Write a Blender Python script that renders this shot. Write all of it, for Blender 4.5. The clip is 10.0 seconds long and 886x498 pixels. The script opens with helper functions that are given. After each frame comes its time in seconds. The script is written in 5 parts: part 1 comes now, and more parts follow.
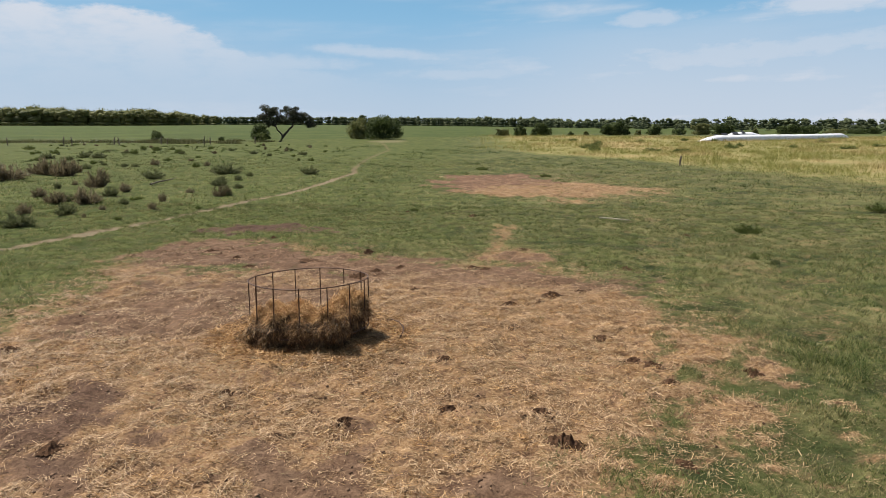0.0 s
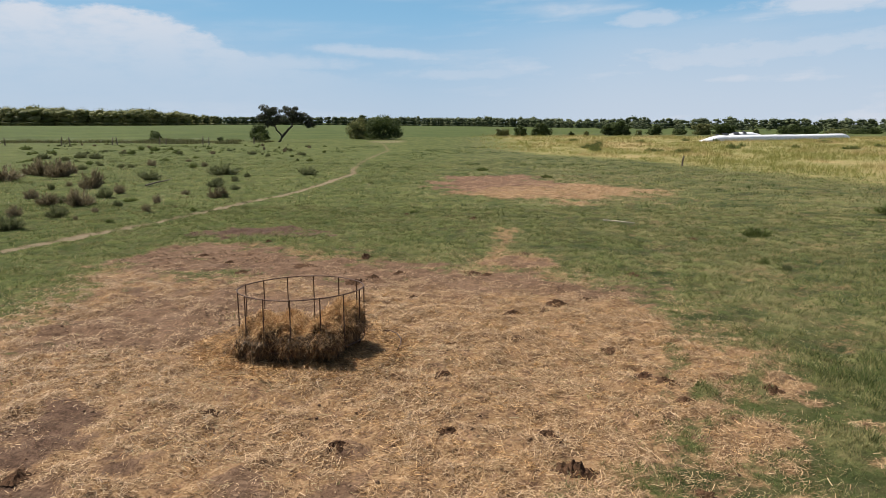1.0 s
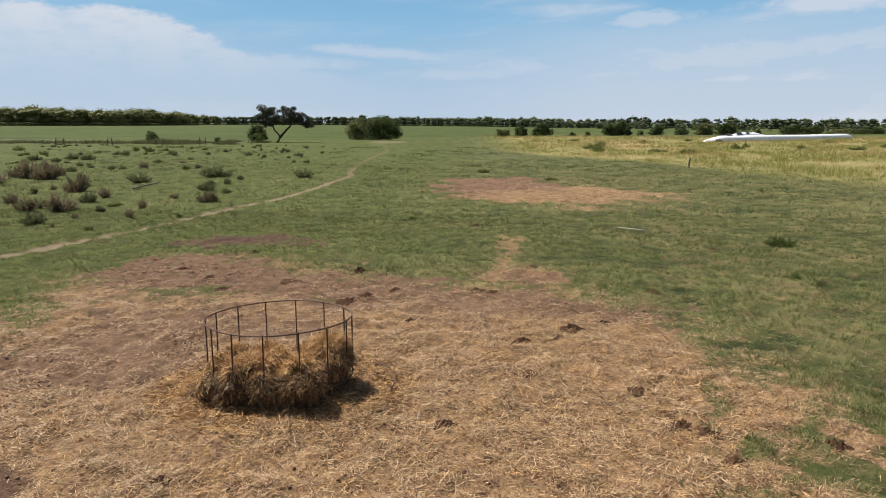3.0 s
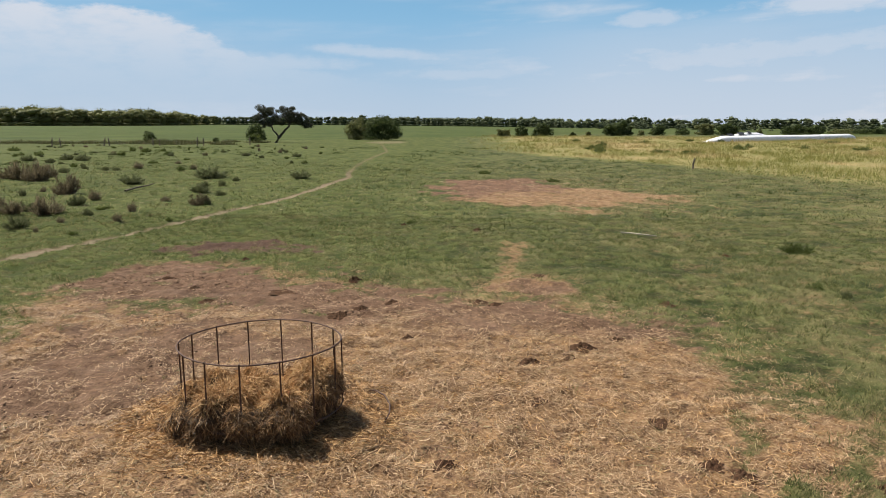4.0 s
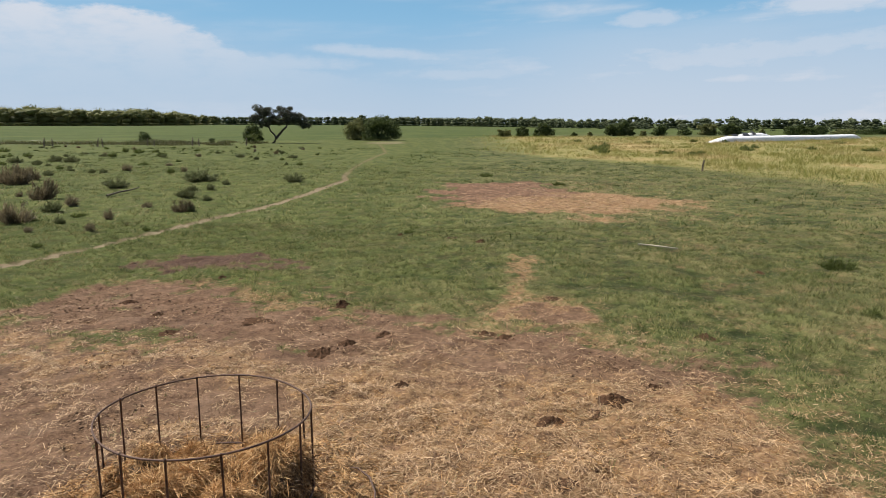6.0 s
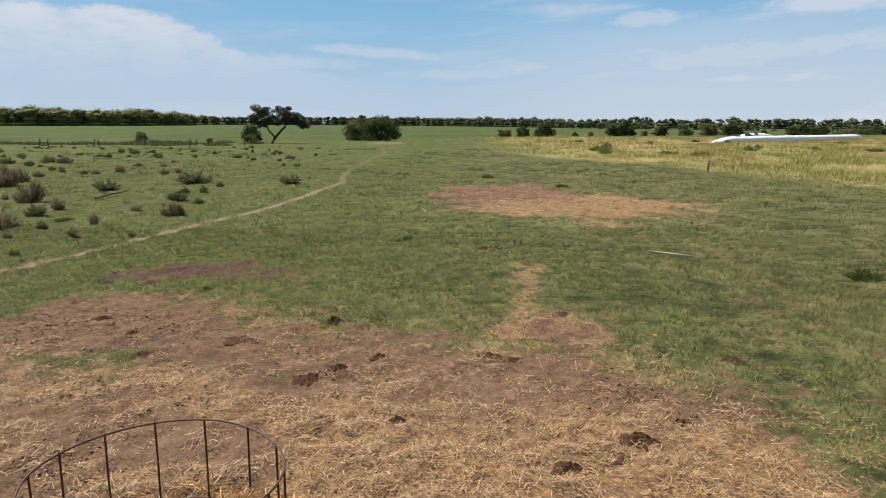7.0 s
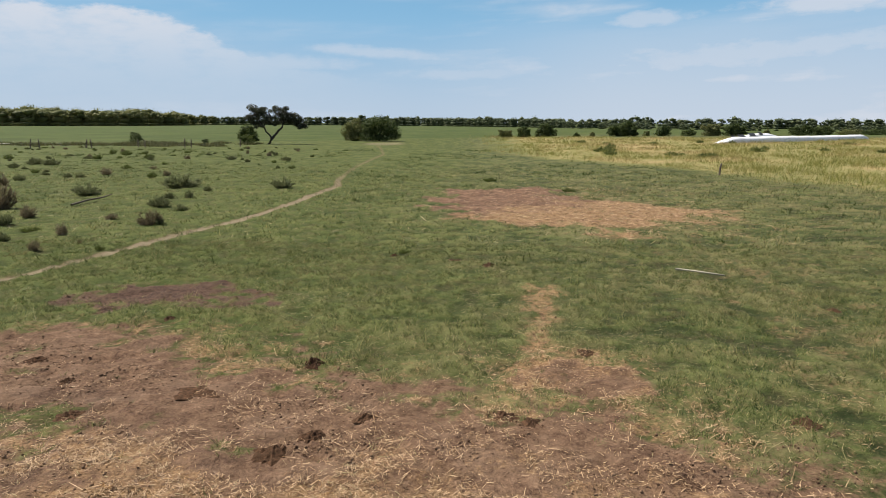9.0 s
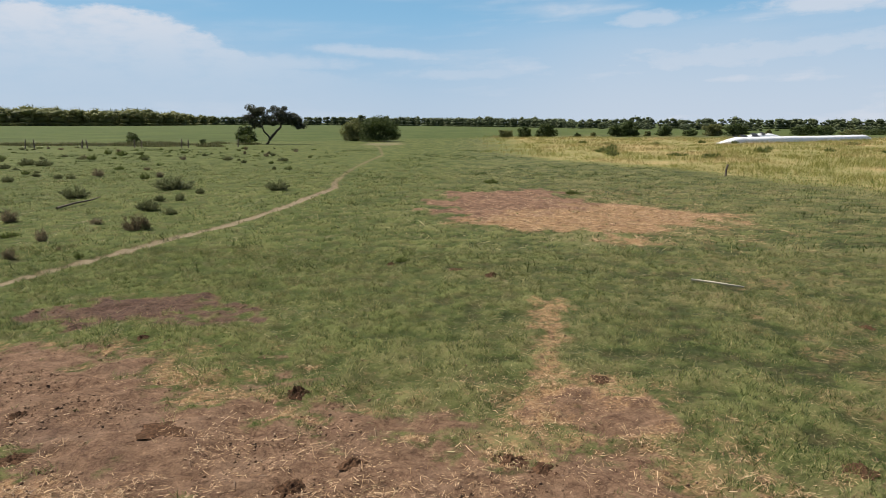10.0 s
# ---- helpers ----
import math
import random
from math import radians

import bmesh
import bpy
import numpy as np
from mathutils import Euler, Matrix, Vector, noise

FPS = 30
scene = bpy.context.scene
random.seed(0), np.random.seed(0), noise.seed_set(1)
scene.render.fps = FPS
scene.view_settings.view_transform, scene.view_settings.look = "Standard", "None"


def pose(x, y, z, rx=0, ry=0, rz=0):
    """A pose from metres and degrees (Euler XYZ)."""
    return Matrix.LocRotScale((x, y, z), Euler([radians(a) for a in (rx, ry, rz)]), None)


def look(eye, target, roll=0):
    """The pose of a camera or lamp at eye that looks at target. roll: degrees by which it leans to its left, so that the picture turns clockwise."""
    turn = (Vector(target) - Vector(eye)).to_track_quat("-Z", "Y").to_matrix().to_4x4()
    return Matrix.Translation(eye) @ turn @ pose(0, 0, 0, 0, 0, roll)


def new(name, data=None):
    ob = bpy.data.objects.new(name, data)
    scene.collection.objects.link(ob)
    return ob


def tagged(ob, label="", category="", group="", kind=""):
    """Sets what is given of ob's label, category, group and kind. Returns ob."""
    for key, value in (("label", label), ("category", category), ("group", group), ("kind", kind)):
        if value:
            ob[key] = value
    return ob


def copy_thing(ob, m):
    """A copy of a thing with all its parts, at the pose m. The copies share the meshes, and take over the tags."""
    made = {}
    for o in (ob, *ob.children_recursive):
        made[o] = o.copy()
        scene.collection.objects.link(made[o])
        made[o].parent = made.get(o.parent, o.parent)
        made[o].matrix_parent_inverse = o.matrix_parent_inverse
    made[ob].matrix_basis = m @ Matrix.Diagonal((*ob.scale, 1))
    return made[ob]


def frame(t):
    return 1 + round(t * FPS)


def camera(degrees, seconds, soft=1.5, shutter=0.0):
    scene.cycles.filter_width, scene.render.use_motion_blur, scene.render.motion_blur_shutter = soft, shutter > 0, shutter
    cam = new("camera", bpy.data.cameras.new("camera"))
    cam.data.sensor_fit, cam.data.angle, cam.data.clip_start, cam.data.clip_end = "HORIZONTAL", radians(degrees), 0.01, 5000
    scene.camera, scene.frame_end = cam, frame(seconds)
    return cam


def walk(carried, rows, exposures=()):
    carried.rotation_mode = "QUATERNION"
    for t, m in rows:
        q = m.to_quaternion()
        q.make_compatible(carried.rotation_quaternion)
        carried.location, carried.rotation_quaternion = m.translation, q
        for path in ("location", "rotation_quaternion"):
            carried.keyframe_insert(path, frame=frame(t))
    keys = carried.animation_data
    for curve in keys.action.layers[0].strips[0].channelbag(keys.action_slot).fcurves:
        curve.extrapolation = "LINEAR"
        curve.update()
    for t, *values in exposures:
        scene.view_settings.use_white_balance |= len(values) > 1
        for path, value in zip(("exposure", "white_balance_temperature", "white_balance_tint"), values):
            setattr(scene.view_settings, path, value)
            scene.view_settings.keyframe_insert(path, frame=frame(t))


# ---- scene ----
EXPO = 0.82
SUN_POWER = 5.0
SKY_HIGH, SKY_LOW, CLOUD = (0.116, 0.268, 0.416), (0.288, 0.344, 0.416), (0.40, 0.412, 0.448)
G_DARK, G_MID, G_LIGHT, G_DRY, G_LUSH = (0.024, 0.031, 0.010), (0.059, 0.071, 0.021), (0.110, 0.115, 0.040), (0.153, 0.130, 0.059), (0.040, 0.066, 0.016)
Y_STRAW, Y_GREEN, Y_LIGHT = (0.241, 0.180, 0.078), (0.120, 0.125, 0.035), (0.317, 0.242, 0.113)
CROP_A, CROP_B = (0.029, 0.048, 0.010), (0.059, 0.078, 0.018)
S_DARK, S_MID, S_LIGHT = (0.068, 0.037, 0.019), (0.226, 0.134, 0.068), (0.380, 0.251, 0.136)
E_DARK, E_MID, E_LIGHT = (0.044, 0.024, 0.014), (0.134, 0.079, 0.048), (0.240, 0.153, 0.096)
cam = camera(66.0, 10.0, 0.9)
# seconds, then metres: the drone glides forward, hardly rising
ROWS = [
    (0.0, 0.000, 0.000, 4.000),
    (0.5, -0.010, 0.299, 4.008),
    (1.0, -0.024, 0.682, 4.013),
    (1.5, -0.041, 1.074, 4.020),
    (2.0, -0.066, 1.511, 4.034),
    (3.5, -0.134, 2.945, 4.062),
    (4.0, -0.157, 3.516, 4.072),
    (4.5, -0.179, 4.062, 4.074),
    (5.0, -0.204, 4.644, 4.088),
    (5.5, -0.234, 5.184, 4.105),
    (7.0, -0.324, 7.049, 4.126),
    (7.5, -0.356, 7.633, 4.136),
    (8.0, -0.384, 8.256, 4.148),
    (8.5, -0.417, 8.842, 4.165),
    (9.0, -0.451, 9.489, 4.179),
    (9.5, -0.470, 10.088, 4.192),
    (10.0, -0.487, 10.780, 4.192),
]
PITCH, ROLL, YAW = -10.50, -0.19, 2.39
walk(cam, [(t, pose(x, y, z, 90 + PITCH, ROLL, YAW)) for t, x, y, z in ROWS], [(0.0, EXPO), (10.0, EXPO)])

# ---- light ----
SUN_DIR = Vector((-0.60, 0.26, 1.0)).normalized()          # towards the sun
world = bpy.data.worlds.new("sky")
scene.world = world
world.use_nodes = True
wt = world.node_tree
wt.nodes.clear()


def wn(kind, **sets):
    n = wt.nodes.new(kind)
    for k, v in sets.items():
        if k == "op":
            n.operation = v
        elif k == "clamp":
            n.use_clamp = v
    return n


def wmath(op, a, b=None, c=None, clamp=False):
    n = wn("ShaderNodeMath", op=op, clamp=clamp)
    for i, v in enumerate((a, b, c)):
        if v is None:
            continue
        if isinstance(v, (int, float)):
            n.inputs[i].default_value = v
        else:
            wt.links.new(v, n.inputs[i])
    return n.outputs[0]


def wmix(fac, a, b):
    n = wt.nodes.new("ShaderNodeMix")
    n.data_type = "RGBA"
    for sock, v in ((n.inputs[0], fac), (n.inputs[6], a), (n.inputs[7], b)):
        if isinstance(v, (int, float)):
            sock.default_value = v
        elif isinstance(v, tuple):
            sock.default_value = (*v, 1)
        else:
            wt.links.new(v, sock)
    return n.outputs[2]


def wnoise(vec, scale, detail, rough=0.55):
    n = wt.nodes.new("ShaderNodeTexNoise")
    n.inputs["Scale"].default_value = scale
    n.inputs["Detail"].default_value = detail
    n.inputs["Roughness"].default_value = rough
    wt.links.new(vec, n.inputs["Vector"])
    return n.outputs["Fac"]


def wramp(v, lo, hi):
    n = wt.nodes.new("ShaderNodeMapRange")
    n.interpolation_type = "SMOOTHSTEP"
    wt.links.new(v, n.inputs[0])
    n.inputs[1].default_value, n.inputs[2].default_value = lo, hi
    return n.outputs[0]


sky = wt.nodes.new("ShaderNodeTexSky")
sky.sky_type = "NISHITA"
sky.sun_disc = False
sky.sun_elevation = math.asin(SUN_DIR.z)
sky.sun_rotation = math.atan2(SUN_DIR.x, SUN_DIR.y)
sky.air_density, sky.dust_density, sky.ozone_density = 1.0, 0.6, 2.0
coord = wt.nodes.new("ShaderNodeTexCoord")
sep = wt.nodes.new("ShaderNodeSeparateXYZ")
wt.links.new(coord.outputs["Generated"], sep.inputs[0])
az = wmath("MULTIPLY", wmath("ARCTAN2", sep.outputs[0], sep.outputs[1]), 57.2958)
el = wmath("MULTIPLY", wmath("ARCSINE", sep.outputs[2]), 57.2958)


def wvec(sx, sy, shear=0.0):
    n = wt.nodes.new("ShaderNodeCombineXYZ")
    wt.links.new(wmath("MULTIPLY", az, sx), n.inputs[0])
    wt.links.new(wmath("MULTIPLY", wmath("ADD", el, wmath("MULTIPLY", az, shear)), sy), n.inputs[1])
    return n.outputs[0]


# a billowing bank low in the west, thin veils drawn out along the horizon elsewhere
puffs = wnoise(wvec(0.10, 0.22), 1.0, 6, 0.55)
fine = wnoise(wvec(0.35, 0.9, -0.03), 1.0, 6, 0.6)
veil = wnoise(wvec(0.045, 0.34, -0.05), 1.0, 5, 0.5)
bank_top = wmath("ADD", wmath("MULTIPLY", wramp(az, -8.0, -29.0), 4.9), 3.5)
bank_top = wmath("ADD", bank_top, wmath("MULTIPLY", wmath("SUBTRACT", puffs, 0.5), 2.6))
bank_top = wmath("ADD", bank_top, wmath("MULTIPLY", wmath("SUBTRACT", fine, 0.5), 2.0))
bank = wramp(wmath("SUBTRACT", bank_top, el), 0.0, 0.75)
bank = wmath("MULTIPLY", bank, wramp(az, -2.0, -20.0))
bank = wmath("MULTIPLY", bank, wmath("ADD", wmath("MULTIPLY", wramp(el, 1.5, 8.5), 0.75), 0.12))
bank = wmath("MULTIPLY", bank, wmath("ADD", wmath("MULTIPLY", wramp(fine, 0.25, 0.6), 0.35), 0.65))
streak = wmath("MULTIPLY", wramp(veil, 0.44, 0.66), wmath("ADD", wmath("MULTIPLY", wramp(fine, 0.3, 0.7), 0.5), 0.5))
streak = wmath("MULTIPLY", streak, wmath("ADD", wmath("MULTIPLY", wramp(az, -16.0, 22.0), 0.5), 0.25))
wash = wmath("MULTIPLY", wmath("MULTIPLY", wramp(az, -6.0, 14.0), wramp(wmath("SUBTRACT", el, wmath("MULTIPLY", wmath("SUBTRACT", veil, 0.5), 6.0)), 9.5, 6.5)), 0.30)
cloud = wmath("MAXIMUM", wmath("MAXIMUM", bank, streak), wash)


def drift(a0, e0, wide, high, rise, dense):
    """A single thin cloud at a bearing and height in degrees, frayed along its edges."""
    u = wmath("DIVIDE", wmath("SUBTRACT", az, a0), wide)
    e = wmath("SUBTRACT", wmath("SUBTRACT", el, e0), wmath("MULTIPLY", wmath("SUBTRACT", az, a0), rise))
    v = wmath("DIVIDE", e, high)
    d = wmath("ADD", wmath("MULTIPLY", u, u), wmath("MULTIPLY", v, v))
    d = wmath("ADD", wmath("SQRT", d), wmath("ADD", wmath("MULTIPLY", wmath("SUBTRACT", fine, 0.5), 1.7), wmath("MULTIPLY", wmath("SUBTRACT", puffs, 0.5), 1.2)))
    return wmath("MULTIPLY", wramp(d, 1.05, 0.25), dense)


for spot in ((26.5, 8.5, 8.0, 0.95, 0.05, 0.7), (14.5, 7.9, 4.0, 0.8, 0.02, 0.5), (-7.5, 5.5, 6.5, 0.55, -0.05, 0.4), (22.0, 5.3, 15.0, 1.5, 0.05, 0.5), (-16.0, 4.6, 8.0, 0.8, 0.0, 0.35), (0.0, 3.9, 9.0, 0.6, 0.0, 0.3), (52.0, 10.0, 14.0, 2.0, 0.1, 0.6), (-60.0, 9.0, 18.0, 3.0, 0.05, 0.6)):
    cloud = wmath("MAXIMUM", cloud, drift(*spot))
haze = wramp(el, 11.0, -1.0)
gain = wt.nodes.new("ShaderNodeVectorMath")
gain.operation = "SCALE"
wt.links.new(sky.outputs[0], gain.inputs[0])
gain.inputs["Scale"].default_value = 0.05
base = wmix(wmath("MULTIPLY", wramp(el, 17.0, 7.0), 0.92), gain.outputs[0], SKY_HIGH)
base = wmix(wmath("MULTIPLY", haze, 0.92), base, SKY_LOW)
final = wmix(cloud, base, CLOUD)
back = wt.nodes.new("ShaderNodeBackground")
back.inputs[1].default_value = 1.0
wt.links.new(final, back.inputs[0])
wout = wt.nodes.new("ShaderNodeOutputWorld")
wt.links.new(back.outputs[0], wout.inputs[0])

sun = bpy.data.lights.new("sun", "SUN")
sun.energy, sun.angle, sun.color = SUN_POWER, radians(0.55), (1.0, 0.955, 0.88)
sun_ob = new("sun", sun)
sun_ob.matrix_world = look(SUN_DIR * 50, (0, 0, 0))

# ---- number helpers ----
rng = np.random.default_rng(7)


def hashed(ix, iy, seed):
    h = (ix.astype(np.int64) * 374761393 + iy.astype(np.int64) * 668265263 + seed * 1274126177) & 0x7FFFFFFF
    h = ((h ^ (h >> 13)) * 1103515245) & 0x7FFFFFFF
    return ((h ^ (h >> 16)) & 0xFFFF) / 65535.0


def vnoise(x, y, cell, seed=0):
    """Smooth value noise from 0 to 1 with the given cell in metres."""
    x, y = np.asarray(x, float) / cell, np.asarray(y, float) / cell
    ix, iy = np.floor(x), np.floor(y)
    fx, fy = x - ix, y - iy
    fx, fy = fx * fx * (3 - 2 * fx), fy * fy * (3 - 2 * fy)
    a, b = hashed(ix, iy, seed), hashed(ix + 1, iy, seed)
    c, d = hashed(ix, iy + 1, seed), hashed(ix + 1, iy + 1, seed)
    return (a * (1 - fx) + b * fx) * (1 - fy) + (c * (1 - fx) + d * fx) * fy


def fbm(x, y, cell, octaves=4, seed=0):
    out, amp, tot = 0.0, 1.0, 0.0
    for i in range(octaves):
        out = out + amp * vnoise(x, y, cell / 2 ** i, seed + i * 17)
        tot += amp
        amp *= 0.55
    return out / tot


def smooth(v, lo, hi):
    t = np.clip((v - lo) / (hi - lo), 0, 1)
    return t * t * (3 - 2 * t)


def poly_dist(x, y, pts):
    """Signed distance to a closed outline, negative inside."""
    x, y = np.asarray(x, float), np.asarray(y, float)
    best = np.full(x.shape, 1e9)
    inside = np.zeros(x.shape, bool)
    for (ax, ay), (bx, by) in zip(pts, pts[1:] + pts[:1]):
        dx, dy = bx - ax, by - ay
        t = np.clip(((x - ax) * dx + (y - ay) * dy) / (dx * dx + dy * dy), 0, 1)
        best = np.minimum(best, np.hypot(x - ax - t * dx, y - ay - t * dy))
        cross = (ay > y) != (by > y)
        with np.errstate(divide="ignore", invalid="ignore"):
            inside ^= cross & (x < (bx - ax) * (y - ay) / (by - ay if by != ay else 1e-9) + ax)
    return np.where(inside, -best, best)


def line_dist(x, y, pts):
    x, y = np.asarray(x, float), np.asarray(y, float)
    best = np.full(x.shape, 1e9)
    for (ax, ay), (bx, by) in zip(pts, pts[1:]):
        dx, dy = bx - ax, by - ay
        t = np.clip(((x - ax) * dx + (y - ay) * dy) / (dx * dx + dy * dy), 0, 1)
        best = np.minimum(best, np.hypot(x - ax - t * dx, y - ay - t * dy))
    return best


# ---- what covers the ground ----
BARE = [(-8.7, 11.7), (-9.0, 13.2), (-8.5, 14.6), (-8.8, 16.7), (-9.3, 20.2), (-8.4, 21.9), (-6.3, 21.8), (-4.6, 20.7),
        (-2.8, 20.0), (-1.0, 19.3), (0.5, 19.2), (1.7, 19.3), (2.3, 18.3), (3.1, 17.2), (3.5, 16.0), (3.9, 14.6),
        (4.0, 13.0), (4.2, 11.4), (3.5, 10.0), (3.0, 8.8), (1.8, 7.9), (1.6, 6.8), (1.0, 4.0), (-3.0, 0.0), (-9.0, 1.0), (-11.0, 7.0)]
PATCH = [(-2.6, 49.5), (-1.7, 53.0), (3.7, 53.5), (6.5, 48.6), (11.1, 43.3), (9.3, 38.8), (4.6, 36.1), (1.8, 37.5), (-0.6, 39.9), (-2.2, 44.0)]
MUD = [(-10.7, 25.1), (-10.0, 26.2), (-8.9, 26.7), (-7.9, 26.9), (-6.1, 26.5), (-5.0, 25.5), (-5.1, 24.4), (-6.9, 24.8), (-8.7, 24.2)]
TRACKS = [([(0.45, 19.6), (0.55, 20.8), (0.95, 22.2), (1.15, 23.8), (1.32, 25.4), (1.3, 26.6)], 0.62), ([(2.1, 19.4), (1.85, 20.6), (1.75, 21.8)], 0.5)]
PATH = [(-17.5, 14.0), (-15.0, 20.8), (-13.9, 24.0), (-12.7, 28.9), (-11.7, 33.0), (-10.6, 38.0), (-9.9, 44.5), (-9.4, 55.0),
        (-10.2, 59.0), (-11.3, 70.8), (-11.8, 84.6), (-12.1, 100.3), (-15.2, 121.0), (-19.4, 145.5), (-24.0, 165.0)]


def cover(x, y):
    """Shares of straw, bare earth, dry tall grass, crop, and how dark or red the earth is, at places of the ground."""
    x, y = np.asarray(x, float), np.asarray(y, float)
    n1, n2, n3 = fbm(x, y, 1.6, 4, 3) - 0.5, fbm(x, y, 0.45, 3, 9) - 0.5, fbm(x, y, 9.0, 3, 21) - 0.5
    bare_d = poly_dist(x, y, BARE) + 4.6 * n1 + 3.6 * n2
    bare = smooth(-bare_d, -1.5, 0.8)
    bare = bare * (1 - 0.65 * smooth(1 - np.hypot((x + 6.8) / 1.8, (y - 17.8) / 0.9) + 2.6 * n1 + 2.2 * n2, 0.0, 0.7))
    earthy = smooth(y + 4.0 * n1 + 2.0 * n2 + 0.18 * (x + 3), 14.9, 18.4)
    earthy = np.maximum(earthy, 0.9 * smooth(-(np.hypot((x + 5.6) / 3.4, (y - 7.0) / 2.2) - 1) + 2.6 * n1 + 1.6 * n2, -0.2, 0.6))
    earthy = np.maximum(earthy, 0.8 * smooth(-(np.hypot((x + 6.3) / 2.9, (y - 14.6) / 3.6) - 1) + 2.4 * n1 + n2, -0.25, 0.45))
    earthy = np.maximum(earthy, 0.9 * smooth(-(np.hypot((x - 0.25) / 0.75, (y - 7.1) / 0.45) - 1) + 1.2 * n2, -0.1, 0.5))
    damp = smooth(-(np.hypot((x + 6.0) / 2.3, (y - 8.2) / 1.9) - 1) + 2.2 * n1 + 1.8 * n2, -0.2, 0.6)
    damp = np.maximum(damp, 0.75 * smooth(-(np.hypot((x + 7.2) / 2.4, (y - 17.6) / 1.7) - 1) + 2.4 * n1 + 2.0 * n2, -0.1, 0.6))
    earthy = np.maximum(earthy, 0.85 * damp)
    straw, earth = bare * (1 - earthy), bare * earthy
    patch = smooth(-(poly_dist(x, y, PATCH) + 7.0 * n1 + 3.0 * n2), -1.2, 1.0)
    redd = smooth((y - 42.0) * 0.5 - (x - 3.5) * 0.45 + 5 * n1 + 3 * n2, -0.8, 2.2)
    straw, earth = np.maximum(straw, 0.8 * patch * (1 - redd)), np.maximum(earth, patch * redd)
    strip = smooth(-(poly_dist(x, y, MUD) + 1.6 * n1 + 2.2 * n2), -0.35, 0.35)
    earth = np.maximum(earth, 0.95 * strip)
    for line, share in TRACKS:
        d = line_dist(x, y, line) + 0.8 * n1 + 1.1 * n2
        straw = np.maximum(straw, share * smooth(-d, -0.62, -0.12))
    d = line_dist(x, y, PATH) + 0.18 * n1 + 0.10 * n2
    path = smooth(-d, -0.39, -0.14) * (1 - 0.5 * smooth(y, 46, 66))
    earth = np.maximum(earth, path)
    sand = smooth(1 - np.hypot((x + 17.5) / 6.5, (y - 146) / 18) + 0.9 * n3, 0, 0.4)
    sand = np.maximum(sand, smooth(1 - np.hypot((x - 55) / 9, (y - 222) / 12) + 0.8 * n3, 0, 0.4))
    earth = np.maximum(earth, 0.5 * sand)
    # thin worn turf near the bare ground
    worn = smooth(-bare_d, -5.5, 0.2) * smooth(0.7 * n1 + 1.5 * n2, -0.12, 0.34) * 0.8 * (y < 34) * (1 - 0.75 * smooth(x, 1.5, 3.2) * smooth(13.5 - y, 0, 3))
    straw = np.maximum(straw, np.where(earth < 0.3, worn * 0.8, 0))
    dry = 0.36 * smooth(x, 1, 7) * smooth(y, 9, 14) * smooth(70 - y, 0, 12) * smooth(0.35 * n1 + 1.5 * n2, -0.2, 0.35)
    straw = np.maximum(straw, dry)
    edge = np.interp(x, [-60, -12, 2, 12.5, 19.5, 24, 27, 33, 60], [175, 130, 104, 82, 67.5, 54, 47, 38, 10])
    tall = smooth((y - edge) + 9 * n1 + 10 * n3, -2.0, 9.0) * smooth(x + 8 * n3, -2, 14)
    tall = tall * smooth(228 + 20 * n3 - y, 0, 15)
    crop_edge = np.interp(x, [-300, -120, -78, -40, -24, 10, 40, 120], [150, 152, 150, 160, 178, 215, 262, 262])
    crop = smooth(y - crop_edge + 8 * n3, -1, 4)
    lush = smooth(fbm(x, y, 2.6, 4, 41) - 0.5 + 0.4 * n3, 0.02, 0.2)
    return straw, earth, tall, crop, lush, np.maximum(strip, 0.62 * damp * bare), np.maximum(path, sand), patch * redd


def tussock(x, y):
    """How high the turf stands, clump by clump, 0 to 1."""
    return np.clip(0.62 * fbm(x, y, 0.36, 2, 55) + 0.38 * fbm(x, y, 1.0, 2, 58), 0, 1)


def bumps(x, y):
    """The ground's small rises."""
    x, y = np.asarray(x, float), np.asarray(y, float)
    near = smooth(95 - np.hypot(x, y - 6), 0, 60)
    straw, earth, tall, crop, lush, strip, path, redd = cover(x, y)
    b = 0.14 * (fbm(x, y, 7.0, 2, 61) - 0.5)
    b = b + 0.22 * (tussock(x, y) - 0.5) * (1 - 0.45 * straw - 0.6 * earth)
    b = b + 0.17 * (fbm(x, y, 0.34, 2, 77) - 0.5) * np.clip(straw + earth, 0, 1) - 0.05 * path
    return b * near


# ---- mesh helpers ----
def mesh_np(name, verts, faces, mats, smooth_faces=False):
    verts, faces = np.asarray(verts, np.float32), np.asarray(faces, np.int32)
    me = bpy.data.meshes.new(name)
    k = faces.shape[1]
    me.vertices.add(len(verts))
    me.vertices.foreach_set("co", verts.ravel())
    me.loops.add(faces.size)
    me.loops.foreach_set("vertex_index", faces.ravel())
    me.polygons.add(len(faces))
    me.polygons.foreach_set("loop_start", np.arange(0, faces.size, k, dtype=np.int32))
    if smooth_faces:
        me.polygons.foreach_set("use_smooth", np.ones(len(faces), bool))
    me.update(calc_edges=True)
    me.validate()
    for m in mats if isinstance(mats, (list, tuple)) else [mats]:
        me.materials.append(m)
    return me


def part(name, data, parent, label="", m=None):
    ob = new(name, data)
    ob.parent = parent
    if m is not None:
        ob.matrix_basis = m
    return tagged(ob, label) if label else ob


def bm_mesh(name, bm, material, smooth_faces=True):
    me = bpy.data.meshes.new(name)
    for f in bm.faces:
        f.smooth = smooth_faces
    bm.to_mesh(me)
    bm.free()
    me.materials.append(material)
    return me


